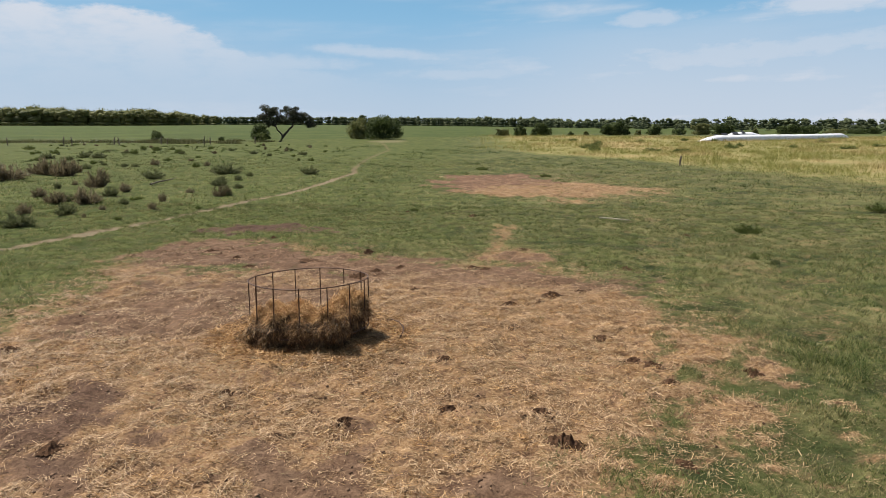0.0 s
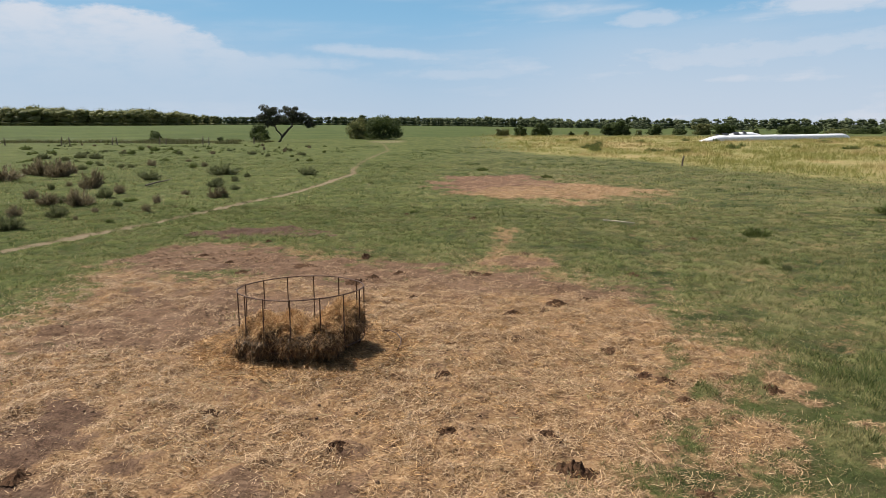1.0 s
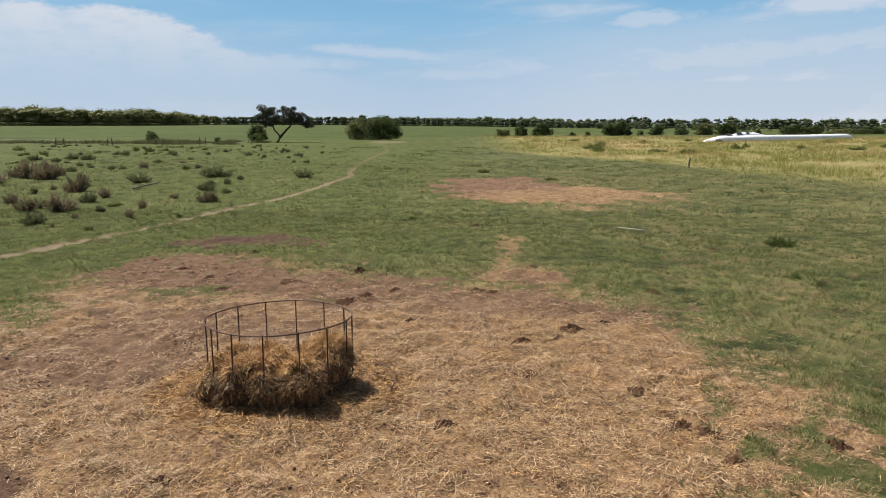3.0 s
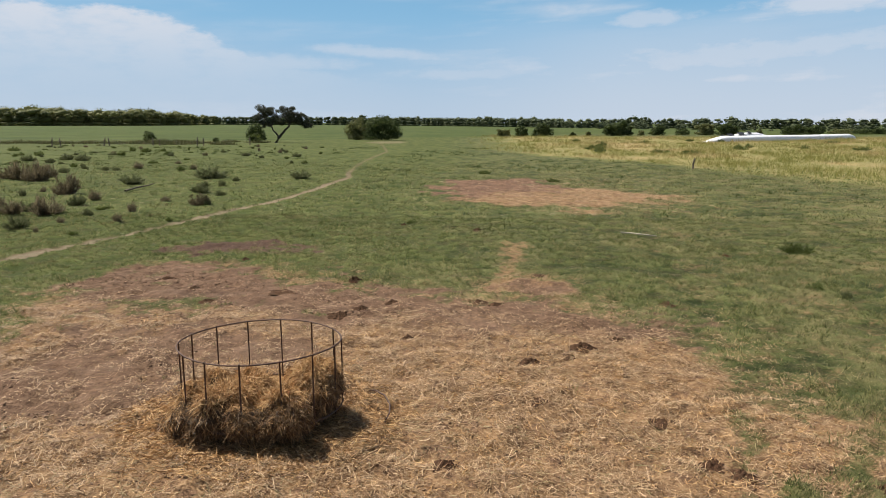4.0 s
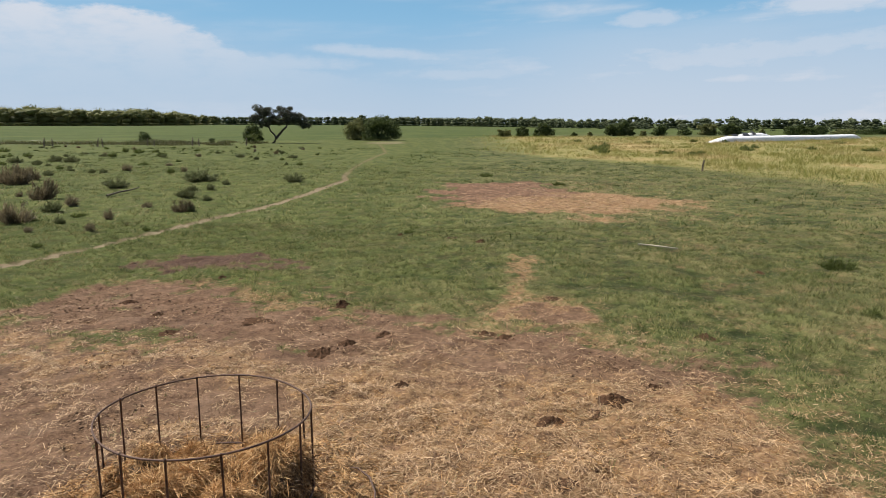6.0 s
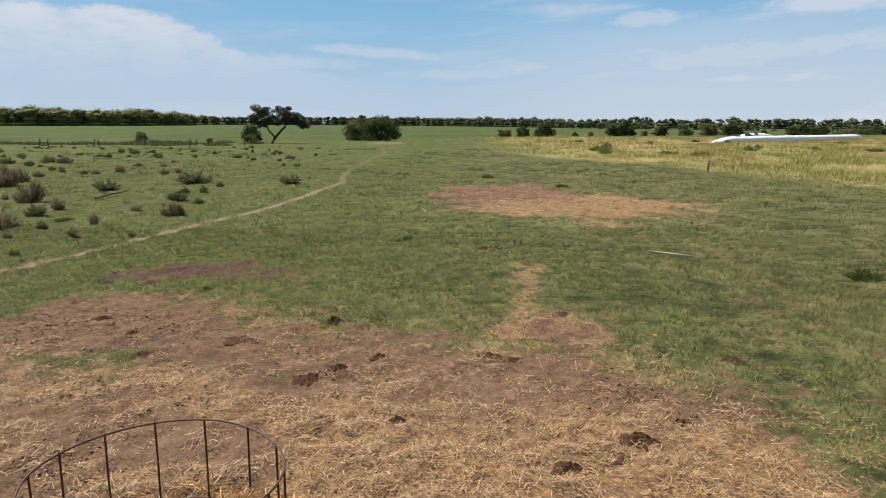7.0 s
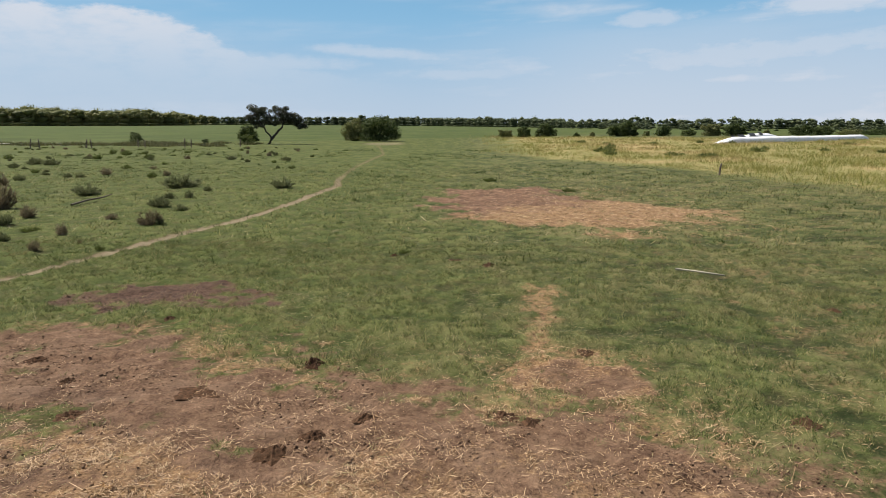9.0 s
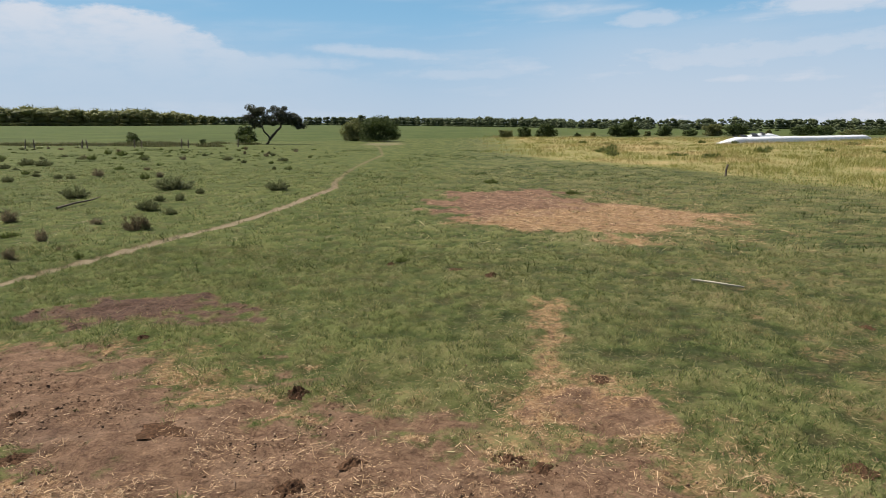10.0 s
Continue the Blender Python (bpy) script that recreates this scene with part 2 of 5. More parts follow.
def tube(pts, radii, sides=8, closed=False):
    """Vertices and quads of a round bar along points."""
    pts = [Vector(p) for p in pts]
    n = len(pts)
    vs, fs = [], []
    for i, p in enumerate(pts):
        a, b = pts[(i - 1) % n if closed else max(i - 1, 0)], pts[(i + 1) % n if closed else min(i + 1, n - 1)]
        d = (b - a).normalized()
        u = d.cross(Vector((0, 0, 1)) if abs(d.z) < 0.9 else Vector((1, 0, 0))).normalized()
        w = d.cross(u)
        r = radii[i] if isinstance(radii, (list, tuple)) else radii
        for k in range(sides):
            t = 2 * math.pi * k / sides
            vs.append(p + u * (r * math.cos(t)) + w * (r * math.sin(t)))
    for i in range(n if closed else n - 1):
        for k in range(sides):
            a, b = i * sides, ((i + 1) % n) * sides
            fs.append((a + k, a + (k + 1) % sides, b + (k + 1) % sides, b + k))
    return vs, fs


def tube_bm(bm, pts, radii, sides=8, closed=False):
    vs, fs = tube(pts, radii, sides, closed)
    vv = [bm.verts.new(v) for v in vs]
    for f in fs:
        bm.faces.new([vv[i] for i in f])
    if not closed:
        for ends in (vv[:sides], vv[-sides:]):
            bm.faces.new(ends)
    return bm


def ribbons(p, head, length, width, lift, droop, seed):
    """Thin straws: two quads each, lying along head, rising by lift and drooping at the tip."""
    r = np.random.default_rng(seed)
    n = len(p)
    d = np.stack([np.cos(head), np.sin(head), np.zeros(n)], 1)
    s = np.stack([-np.sin(head), np.cos(head), r.normal(0, 0.5, n)], 1)
    s /= np.linalg.norm(s, axis=1)[:, None]
    bend = r.normal(0, 0.16, n)
    mid = p + d * (length * 0.5)[:, None] + s * (bend * length)[:, None] * np.array([1, 1, 0.1])
    mid[:, 2] += lift
    tip = p + d * length[:, None]
    tip[:, 2] += lift * 1.2 - droop
    w = (s * (width * 0.5)[:, None])
    v = np.stack([p - w, p + w, mid - w, mid + w, tip - w * 0.6, tip + w * 0.6], 1).reshape(-1, 3)
    base = np.arange(n)[:, None] * 6
    f = np.concatenate([base + np.array([0, 1, 3, 2]), base + np.array([2, 3, 5, 4])], 1).reshape(-1, 4)
    return v, f


def wisps(p, d, length, width, sag, seed):
    """Curved straws in any direction d: two quads each, sagging at the tip."""
    r = np.random.default_rng(seed)
    n = len(p)
    d = d / np.linalg.norm(d, axis=1)[:, None]
    s = np.cross(d, r.normal(0, 1, (n, 3)))
    s /= np.linalg.norm(s, axis=1)[:, None]
    u = np.cross(d, s)
    mid = p + d * (length * 0.5)[:, None] + u * (r.normal(0, 0.14, n) * length)[:, None]
    tip = p + d * length[:, None]
    mid[:, 2] -= sag * 0.3
    tip[:, 2] -= sag
    w = s * (width * 0.5)[:, None]
    v = np.stack([p - w, p + w, mid - w, mid + w, tip - w * 0.6, tip + w * 0.6], 1).reshape(-1, 3)
    base = np.arange(n)[:, None] * 6
    f = np.concatenate([base + np.array([0, 1, 3, 2]), base + np.array([2, 3, 5, 4])], 1).reshape(-1, 4)
    return v, f


def blades(p, length, width, lean, seed):
    """Single pointed blades, one triangle each."""
    r = np.random.default_rng(seed)
    n = len(p)
    a, b = r.uniform(0, 2 * math.pi, n), r.uniform(0, 2 * math.pi, n)
    s = np.stack([np.cos(a), np.sin(a), np.zeros(n)], 1) * (width * 0.5)[:, None]
    t = np.stack([np.cos(b) * lean, np.sin(b) * lean, np.sqrt(np.maximum(1 - lean ** 2, 0.02))], 1) * length[:, None]
    v = np.stack([p - s, p + s, p + t], 1).reshape(-1, 3)
    return v, np.arange(3 * n).reshape(-1, 3)


# ---- materials ----
class Nodes:
    def __init__(self, name):
        self.mat = bpy.data.materials.new(name)
        self.mat.use_nodes = True
        self.t = self.mat.node_tree
        self.t.nodes.clear()
        self.out = self.t.nodes.new("ShaderNodeOutputMaterial")

    def put(self, sock, v):
        if isinstance(v, (int, float)):
            sock.default_value = v
        elif isinstance(v, tuple):
            sock.default_value = (*v, 1) if len(v) == 3 and sock.type == "RGBA" else v
        else:
            self.t.links.new(v, sock)

    def noise(self, scale, detail=4, rough=0.55, vec=None, distort=0.0):
        n = self.t.nodes.new("ShaderNodeTexNoise")
        n.inputs["Scale"].default_value, n.inputs["Detail"].default_value = scale, detail
        n.inputs["Roughness"].default_value, n.inputs["Distortion"].default_value = rough, distort
        self.t.links.new(vec or self.place(), n.inputs["Vector"])
        return n.outputs["Fac"]

    def place(self):
        n = self.t.nodes.new("ShaderNodeNewGeometry")
        return n.outputs["Position"]

    def local(self):
        return self.t.nodes.new("ShaderNodeTexCoord").outputs["Object"]

    def island(self):
        return self.t.nodes.new("ShaderNodeNewGeometry").outputs["Random Per Island"]

    def each(self):
        return self.t.nodes.new("ShaderNodeObjectInfo").outputs["Random"]

    def attr(self, name):
        n = self.t.nodes.new("ShaderNodeAttribute")
        n.attribute_name = name
        s = self.t.nodes.new("ShaderNodeSeparateColor")
        self.t.links.new(n.outputs["Color"], s.inputs[0])
        return s.outputs[0], s.outputs[1], s.outputs[2]

    def math(self, op, a, b=0.0, clamp=False):
        n = self.t.nodes.new("ShaderNodeMath")
        n.operation, n.use_clamp = op, clamp
        self.put(n.inputs[0], a)
        self.put(n.inputs[1], b)
        return n.outputs[0]

    def ramp(self, v, lo, hi, a=0.0, b=1.0):
        n = self.t.nodes.new("ShaderNodeMapRange")
        n.interpolation_type = "SMOOTHSTEP"
        self.put(n.inputs[0], v)
        for i, x in enumerate((lo, hi, a, b)):
            n.inputs[1 + i].default_value = x
        return n.outputs[0]

    def mix(self, fac, a, b, blend="MIX"):
        n = self.t.nodes.new("ShaderNodeMix")
        n.data_type, n.blend_type = "RGBA", blend
        for i, v in ((0, fac), (6, a), (7, b)):
            self.put(n.inputs[i], v)
        return n.outputs[2]

    def stops(self, fac, *cols):
        n = self.t.nodes.new("ShaderNodeValToRGB")
        r = n.color_ramp
        while len(r.elements) < len(cols):
            r.elements.new(0.5)
        for e, (pos, c) in zip(r.elements, cols):
            e.position, e.color = pos, (*c, 1)
        self.put(n.inputs[0], fac)
        return n.outputs[0]

    def bump(self, h, strength, distance):
        n = self.t.nodes.new("ShaderNodeBump")
        n.inputs["Strength"].default_value, n.inputs["Distance"].default_value = strength, distance
        self.put(n.inputs["Height"], h)
        return n.outputs[0]

    def done(self, color, rough=0.9, metal=0.0, normal=None, spec=0.3, thin=0.0):
        p = self.t.nodes.new("ShaderNodeBsdfPrincipled")
        self.put(p.inputs["Base Color"], color)
        self.put(p.inputs["Roughness"], rough)
        self.put(p.inputs["Metallic"], metal)
        p.inputs["Specular IOR Level"].default_value = spec
        if normal:
            self.t.links.new(normal, p.inputs["Normal"])
        shader = p.outputs[0]
        if thin:
            tr = self.t.nodes.new("ShaderNodeBsdfTranslucent")
            self.put(tr.inputs[0], color)
            m = self.t.nodes.new("ShaderNodeMixShader")
            m.inputs[0].default_value = thin
            self.t.links.new(shader, m.inputs[1])
            self.t.links.new(tr.outputs[0], m.inputs[2])
            shader = m.outputs[0]
        self.t.links.new(shader, self.out.inputs[0])
        return self.mat


def make_ground_material():
    n = Nodes("pasture_ground")
    straw, earth, tall = n.attr("soil_a")
    crop, lush, strip = n.attr("soil_b")
    path, redd, tuss = n.attr("soil_c")
    fine, mid, wide = n.noise(30, 5, 0.7), n.noise(4.5, 5, 0.65), n.noise(0.32, 4, 0.55)
    speck = n.noise(11, 4, 0.7, distort=1.6)
    # turf colour follows clump height: low spots darker, tops lighter
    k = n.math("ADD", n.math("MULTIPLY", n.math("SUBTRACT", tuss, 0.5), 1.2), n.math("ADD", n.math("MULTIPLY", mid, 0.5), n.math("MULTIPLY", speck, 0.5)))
    xyz = n.t.nodes.new("ShaderNodeSeparateXYZ")
    n.t.links.new(n.place(), xyz.inputs[0])
    rank = n.ramp(xyz.outputs[1], 20, 42)          # northward gate for the painted tussock shade and the pale patches
    fresh = n.math("MULTIPLY", n.ramp(xyz.outputs[0], 5, -9), 0.75)          # fresher grass towards the west
    parched = n.math("SUBTRACT", 1.0, fresh)
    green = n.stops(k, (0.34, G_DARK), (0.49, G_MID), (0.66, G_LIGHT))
    green = n.mix(n.math("MULTIPLY", parched, n.ramp(wide, 0.42, 0.64, 0, 0.7)), green, n.stops(k, (0.3, G_MID), (0.62, G_DRY)))
    green = n.mix(n.math("MULTIPLY", lush, 0.12), green, n.mix(speck, G_DARK, G_LUSH))
    green = n.mix(n.ramp(n.noise(7.5, 4, 0.75), 0.54, 0.66, 0, 0.5), green, n.mix(speck, G_DARK, G_LUSH))
    green = n.mix(n.math("MULTIPLY", parched, n.ramp(n.noise(5.2, 5, 0.75, distort=1.0), 0.52, 0.66, 0, 0.5)), green, n.mix(fine, (0.088, 0.068, 0.032), G_DRY))
    # dark specks painted for the shade that tussocks cast on themselves
    clump = n.ramp(n.noise(1.9, 5, 0.8, distort=0.6), 0.49, 0.60)
    green = n.mix(n.math("MULTIPLY", n.math("MULTIPLY", clump, rank), 0.55), green, n.mix(speck, (0.013, 0.019, 0.005), G_LUSH))
    pale = n.ramp(n.noise(1.3, 5, 0.8, distort=0.8), 0.52, 0.66)
    green = n.mix(n.math("MULTIPLY", n.math("MULTIPLY", pale, rank), 0.5), green, n.mix(n.math("MULTIPLY", fine, parched), G_LIGHT, G_DRY))
    far = n.ramp(xyz.outputs[1], 55, 100)
    # the same painted tussock shade, in coarser specks further off
    green = n.mix(n.math("MULTIPLY", n.math("MULTIPLY", n.ramp(n.noise(0.6, 5, 0.8, distort=0.6), 0.49, 0.60), far), 0.78), green, n.mix(mid, (0.014, 0.021, 0.006), G_LUSH))
    green = n.mix(n.math("MULTIPLY", n.math("MULTIPLY", n.ramp(n.noise(0.45, 5, 0.8), 0.54, 0.66), far), 0.4), green, G_LIGHT)
    green = n.mix(n.math("MULTIPLY", fresh, 0.5), green, n.mix(mid, (0.028, 0.040, 0.007), (0.098, 0.120, 0.023)))
    long_n = n.noise(0.05, 5, 0.6)
    c = n.mix(n.ramp(n.noise(0.055, 6, 0.7), 0.38, 0.54), Y_STRAW, Y_GREEN)
    c = n.mix(n.ramp(n.noise(1.1, 5, 0.7), 0.35, 0.7, 0, 0.8), c, Y_LIGHT)
    c = n.mix(n.math("MULTIPLY", n.ramp(tall, 1.0, 0.5), 0.6), c, Y_GREEN)
    green = n.mix(tall, green, c)
    cr = n.mix(n.ramp(long_n, 0.35, 0.7), CROP_A, CROP_B)
    cr = n.mix(n.ramp(n.noise(0.22, 5, 0.75), 0.42, 0.70, 0, 0.45), cr, n.mix(n.noise(0.018, 3), G_MID, G_LIGHT))
    green = n.mix(crop, green, cr)
    st = n.stops(n.math("ADD", n.math("MULTIPLY", speck, 0.55), n.math("MULTIPLY", fine, 0.45)), (0.33, S_DARK), (0.48, S_MID), (0.64, S_LIGHT))
    st = n.mix(n.ramp(mid, 0.45, 0.64, 0, 0.85), st, n.mix(n.ramp(speck, 0.35, 0.6), E_DARK, (0.192, 0.112, 0.068)))
    ea = n.stops(n.math("ADD", n.math("MULTIPLY", mid, 0.5), n.math("MULTIPLY", speck, 0.5)), (0.34, E_DARK), (0.5, E_MID), (0.68, E_LIGHT))
    ea = n.mix(n.ramp(n.noise(0.9, 4, 0.6), 0.48, 0.7, 0, 0.55), ea, n.mix(fine, E_MID, (0.240, 0.164, 0.112)))
    ea = n.mix(n.ramp(n.noise(2.4, 6, 0.75, distort=1.2), 0.47, 0.64, 0, 0.5), ea, n.mix(n.ramp(speck, 0.4, 0.65), E_DARK, (0.115, 0.066, 0.044)))
    ea = n.mix(n.math("MULTIPLY", strip, 0.8), ea, n.mix(n.ramp(speck, 0.35, 0.65), (0.020, 0.012, 0.009), (0.090, 0.052, 0.038)))
    ea = n.mix(n.math("MULTIPLY", path, 0.8), ea, n.mix(mid, (0.135, 0.108, 0.066), (0.250, 0.208, 0.136)))
    ea = n.mix(n.math("MULTIPLY", redd, 0.7), ea, n.mix(n.ramp(n.math("ADD", n.math("MULTIPLY", mid, 0.5), n.math("MULTIPLY", n.noise(0.8, 4, 0.7), 0.5)), 0.40, 0.60), (0.055, 0.030, 0.019), (0.200, 0.115, 0.072)))
    jag = n.math("MULTIPLY", n.math("SUBTRACT", n.noise(7, 5, 0.75), 0.5), 2.0)
    bare = n.math("ADD", straw, earth, True)
    b_fac = n.ramp(n.math("ADD", bare, n.math("MULTIPLY", jag, n.math("MULTIPLY", n.ramp(bare, 0.0, 0.3), n.ramp(bare, 1.15, 0.5)))), 0.14, 0.88)
    share = n.math("DIVIDE", earth, n.math("MAXIMUM", bare, 0.02))
    e_fac = n.ramp(n.math("ADD", share, n.math("MULTIPLY", jag, n.math("MULTIPLY", n.ramp(share, 0.0, 0.3), n.ramp(share, 1.1, 0.6)))), 0.15, 0.85)
    col = n.mix(b_fac, green, n.mix(e_fac, st, ea))
    col = n.mix(n.ramp(n.noise(1.6, 4, 0.6), 0.44, 0.7, 0, 0.28), col, n.mix(speck, E_DARK, (0.160, 0.104, 0.060)))
    h = n.math("ADD", n.math("MULTIPLY", fine, 0.25), n.math("MULTIPLY", speck, 0.75))
    return n.done(col, 0.95, normal=n.bump(h, 1.0, 0.06), spec=0.1)


def make_blade_material():
    n = Nodes("grass_blades")
    c = n.stops(n.island(), (0.0, (0.010, 0.022, 0.004)), (0.38, (0.061, 0.094, 0.019)), (0.66, (0.126, 0.156, 0.042)), (0.86, (0.224, 0.212, 0.076)), (1.0, (0.432, 0.352, 0.176)))
    c = n.mix(n.ramp(n.noise(0.35, 4, 0.55), 0.44, 0.66, 0, 0.5), c, n.stops(n.island(), (0.0, (0.080, 0.080, 0.024)), (1.0, (0.368, 0.304, 0.152))))
    c = n.mix(n.ramp(n.noise(2.6, 4, 0.7), 0.54, 0.68, 0, 0.35), c, n.stops(n.island(), (0.0, (0.029, 0.056, 0.011)), (1.0, (0.104, 0.160, 0.036))))
    return n.done(c, 0.6, spec=0.25, thin=0.35)


def make_plain_leaf(name, dark, mid, light, thin=0.38):
    n = Nodes(name)
    c = n.stops(n.island(), (0.0, dark), (0.5, mid), (1.0, light))
    c = n.mix(n.ramp(n.noise(0.9, 3, 0.5), 0.4, 0.7, 0, 0.4), c, dark)
    return n.done(c, 0.65, spec=0.2, thin=thin)


def make_straw_material(name, a, b, c):
    n = Nodes(name)
    col = n.stops(n.island(), (0.0, a), (0.45, b), (1.0, c))
    return n.done(col, 0.55, spec=0.3, thin=0.15)


GROUND = make_ground_material()
BLADE = make_blade_material()
STRAW = make_straw_material("straw", (0.085, 0.045, 0.020), (0.300, 0.183, 0.090), (0.550, 0.386, 0.222))
n_ = Nodes("hay")
HAY = n_.done(n_.mix(n_.ramp(n_.noise(5.5, 3, 0.5), 0.52, 0.66, 0, 0.45), n_.stops(n_.island(), (0.0, (0.150, 0.074, 0.027)), (0.5, (0.425, 0.240, 0.096)), (1.0, (0.690, 0.460, 0.225))),
                    n_.stops(n_.island(), (0.0, (0.048, 0.024, 0.010)), (1.0, (0.224, 0.116, 0.045)))), 0.6, spec=0.2, thin=0.06)
# darker copy of the hay: shade of the heap's steep face as colour
SHADED_HAY = make_straw_material("shaded_hay", (0.045, 0.023, 0.010), (0.145, 0.080, 0.034), (0.330, 0.200, 0.090))
n_ = Nodes("tall_dry_grass")
TALL = n_.done(n_.mix(n_.ramp(n_.noise(0.055, 6, 0.7), 0.38, 0.54), n_.stops(n_.island(), (0.0, (0.213, 0.162, 0.066)), (0.5, (0.353, 0.265, 0.113)), (1.0, (0.491, 0.371, 0.183))),
                     n_.stops(n_.island(), (0.0, (0.129, 0.149, 0.032)), (0.6, (0.211, 0.215, 0.051)), (1.0, (0.364, 0.304, 0.106)))), 0.6, spec=0.2, thin=0.45)
TUFT = make_plain_leaf("tuft_blades", (0.027, 0.042, 0.010), (0.064, 0.090, 0.020), (0.122, 0.142, 0.042), 0.25)
FIELDWEED = make_plain_leaf("field_weeds", (0.150, 0.152, 0.041), (0.254, 0.232, 0.070), (0.377, 0.305, 0.120), 0.45)
RANKWEED = make_plain_leaf("rank_weeds", (0.040, 0.048, 0.016), (0.092, 0.100, 0.034), (0.168, 0.136, 0.068))
WEED = make_plain_leaf("weed_leaves", (0.052, 0.062, 0.025), (0.118, 0.130, 0.054), (0.205, 0.208, 0.098))
BROWNWEED = make_plain_leaf("dry_weed", (0.080, 0.062, 0.035), (0.160, 0.128, 0.072), (0.256, 0.208, 0.124))
GREENWEED = make_plain_leaf("green_weed", (0.050, 0.069, 0.016), (0.096, 0.122, 0.029), (0.160, 0.176, 0.051))
LEAF = make_plain_leaf("tree_leaves", (0.024, 0.038, 0.010), (0.060, 0.083, 0.022), (0.112, 0.134, 0.040))
# leaf colour lifted and blued to carry the haze of distance
HAZED_LEAF = make_plain_leaf("hazed_wood_leaves", (0.041, 0.055, 0.026), (0.089, 0.110, 0.053), (0.156, 0.174, 0.079))
LEAF_GREY = make_plain_leaf("thorn_tree_leaves", (0.028, 0.032, 0.018), (0.064, 0.068, 0.040), (0.120, 0.120, 0.080))
WOODS = make_plain_leaf("wood_leaves", (0.074, 0.083, 0.029), (0.141, 0.150, 0.048), (0.220, 0.211, 0.081))


def make_bark():
    n = Nodes("bark")
    c = n.mix(n.noise(9, 5, 0.6, n.local()), (0.024, 0.019, 0.014), (0.088, 0.072, 0.056))
    return n.done(c, 0.9, normal=n.bump(n.noise(30, 4, 0.6, n.local()), 0.6, 0.02))


def make_rust():
    n = Nodes("rusty_iron")
    k = n.noise(22, 5, 0.65, n.local())
    c = n.stops(k, (0.3, (0.036, 0.022, 0.017)), (0.55, (0.104, 0.062, 0.045)), (0.8, (0.216, 0.144, 0.112)))
    return n.done(c, n.ramp(k, 0.3, 0.7, 0.55, 0.85), 0.35, normal=n.bump(n.noise(90, 3, 0.6, n.local()), 0.3, 0.003))


def make_dung():
    n = Nodes("dung")
    c = n.mix(n.ramp(n.noise(22, 5, 0.75), 0.38, 0.68), (0.022, 0.012, 0.007), (0.098, 0.051, 0.028))
    c = n.mix(n.math("MULTIPLY", n.each(), 0.3), c, (0.128, 0.076, 0.044))
    return n.done(c, 0.95, normal=n.bump(n.noise(45, 4, 0.6), 0.8, 0.02), spec=0.05)


def make_wood(name, dark, light):
    n = Nodes(name)
    c = n.mix(n.noise(14, 5, 0.65, n.local()), dark, light)
    return n.done(c, 0.85, normal=n.bump(n.noise(40, 4, 0.6, n.local()), 0.5, 0.01))


def make_bag():
    n = Nodes("white_film")
    c = n.mix(n.ramp(n.noise(0.8, 4, 0.6), 0.4, 0.75), (0.688, 0.688, 0.688), (0.592, 0.584, 0.576))
    return n.done(c, 0.42, normal=n.bump(n.noise(1.7, 4, 0.6), 0.5, 0.12), spec=0.4)


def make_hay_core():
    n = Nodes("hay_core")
    # dark stops put the shade between the wads into the core colour
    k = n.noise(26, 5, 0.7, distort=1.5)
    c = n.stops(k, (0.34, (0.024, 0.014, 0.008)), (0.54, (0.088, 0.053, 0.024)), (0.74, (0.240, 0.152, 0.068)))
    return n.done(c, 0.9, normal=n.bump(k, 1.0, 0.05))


STALK = make_straw_material("dry_stalk", (0.096, 0.076, 0.030), (0.200, 0.160, 0.068), (0.352, 0.288, 0.144))
n_ = Nodes("earth_clod")
CLOD = n_.done(n_.mix(n_.ramp(n_.island(), 0.0, 1.0, 0.15, 0.9), E_DARK, E_LIGHT), 0.95, spec=0.1)
BARK, RUST, DUNG, BAG, HAY_CORE = make_bark(), make_rust(), make_dung(), make_bag(), make_hay_core()
GREY_WOOD = make_wood("grey_wood", (0.044, 0.034, 0.024), (0.128, 0.100, 0.070))
PALE_WOOD = make_wood("pale_wood", (0.29, 0.25, 0.175), (0.50, 0.44, 0.34))
n_ = Nodes("black_film")
BLACK_FILM = n_.done(n_.mix(n_.noise(2, 3), (0.016, 0.016, 0.018), (0.048, 0.048, 0.050)), 0.5)
n_ = Nodes("wire")
WIRE = n_.done(n_.mix(n_.noise(5, 3), (0.128, 0.120, 0.112), (0.240, 0.232, 0.224)), 0.5, 0.7)

# ---- ground: one sheet to the horizon, finest near the flight ----
def lines(lo, hi, step, near, growth, far, back, back_growth):
    """Grid lines: even from lo to hi, widening slowly to near, then fast to far; and to -back the other way."""
    up, s = list(np.arange(lo, hi + 1e-6, step)), step
    while up[-1] < far:
        s *= growth if up[-1] < near else 1.09
        up.append(up[-1] + s)
    down, s = [lo], step
    while down[-1] > -back:
        s *= back_growth if down[-1] > -near else 1.09
        down.append(down[-1] - s)
    return np.array(down[:0:-1] + up)


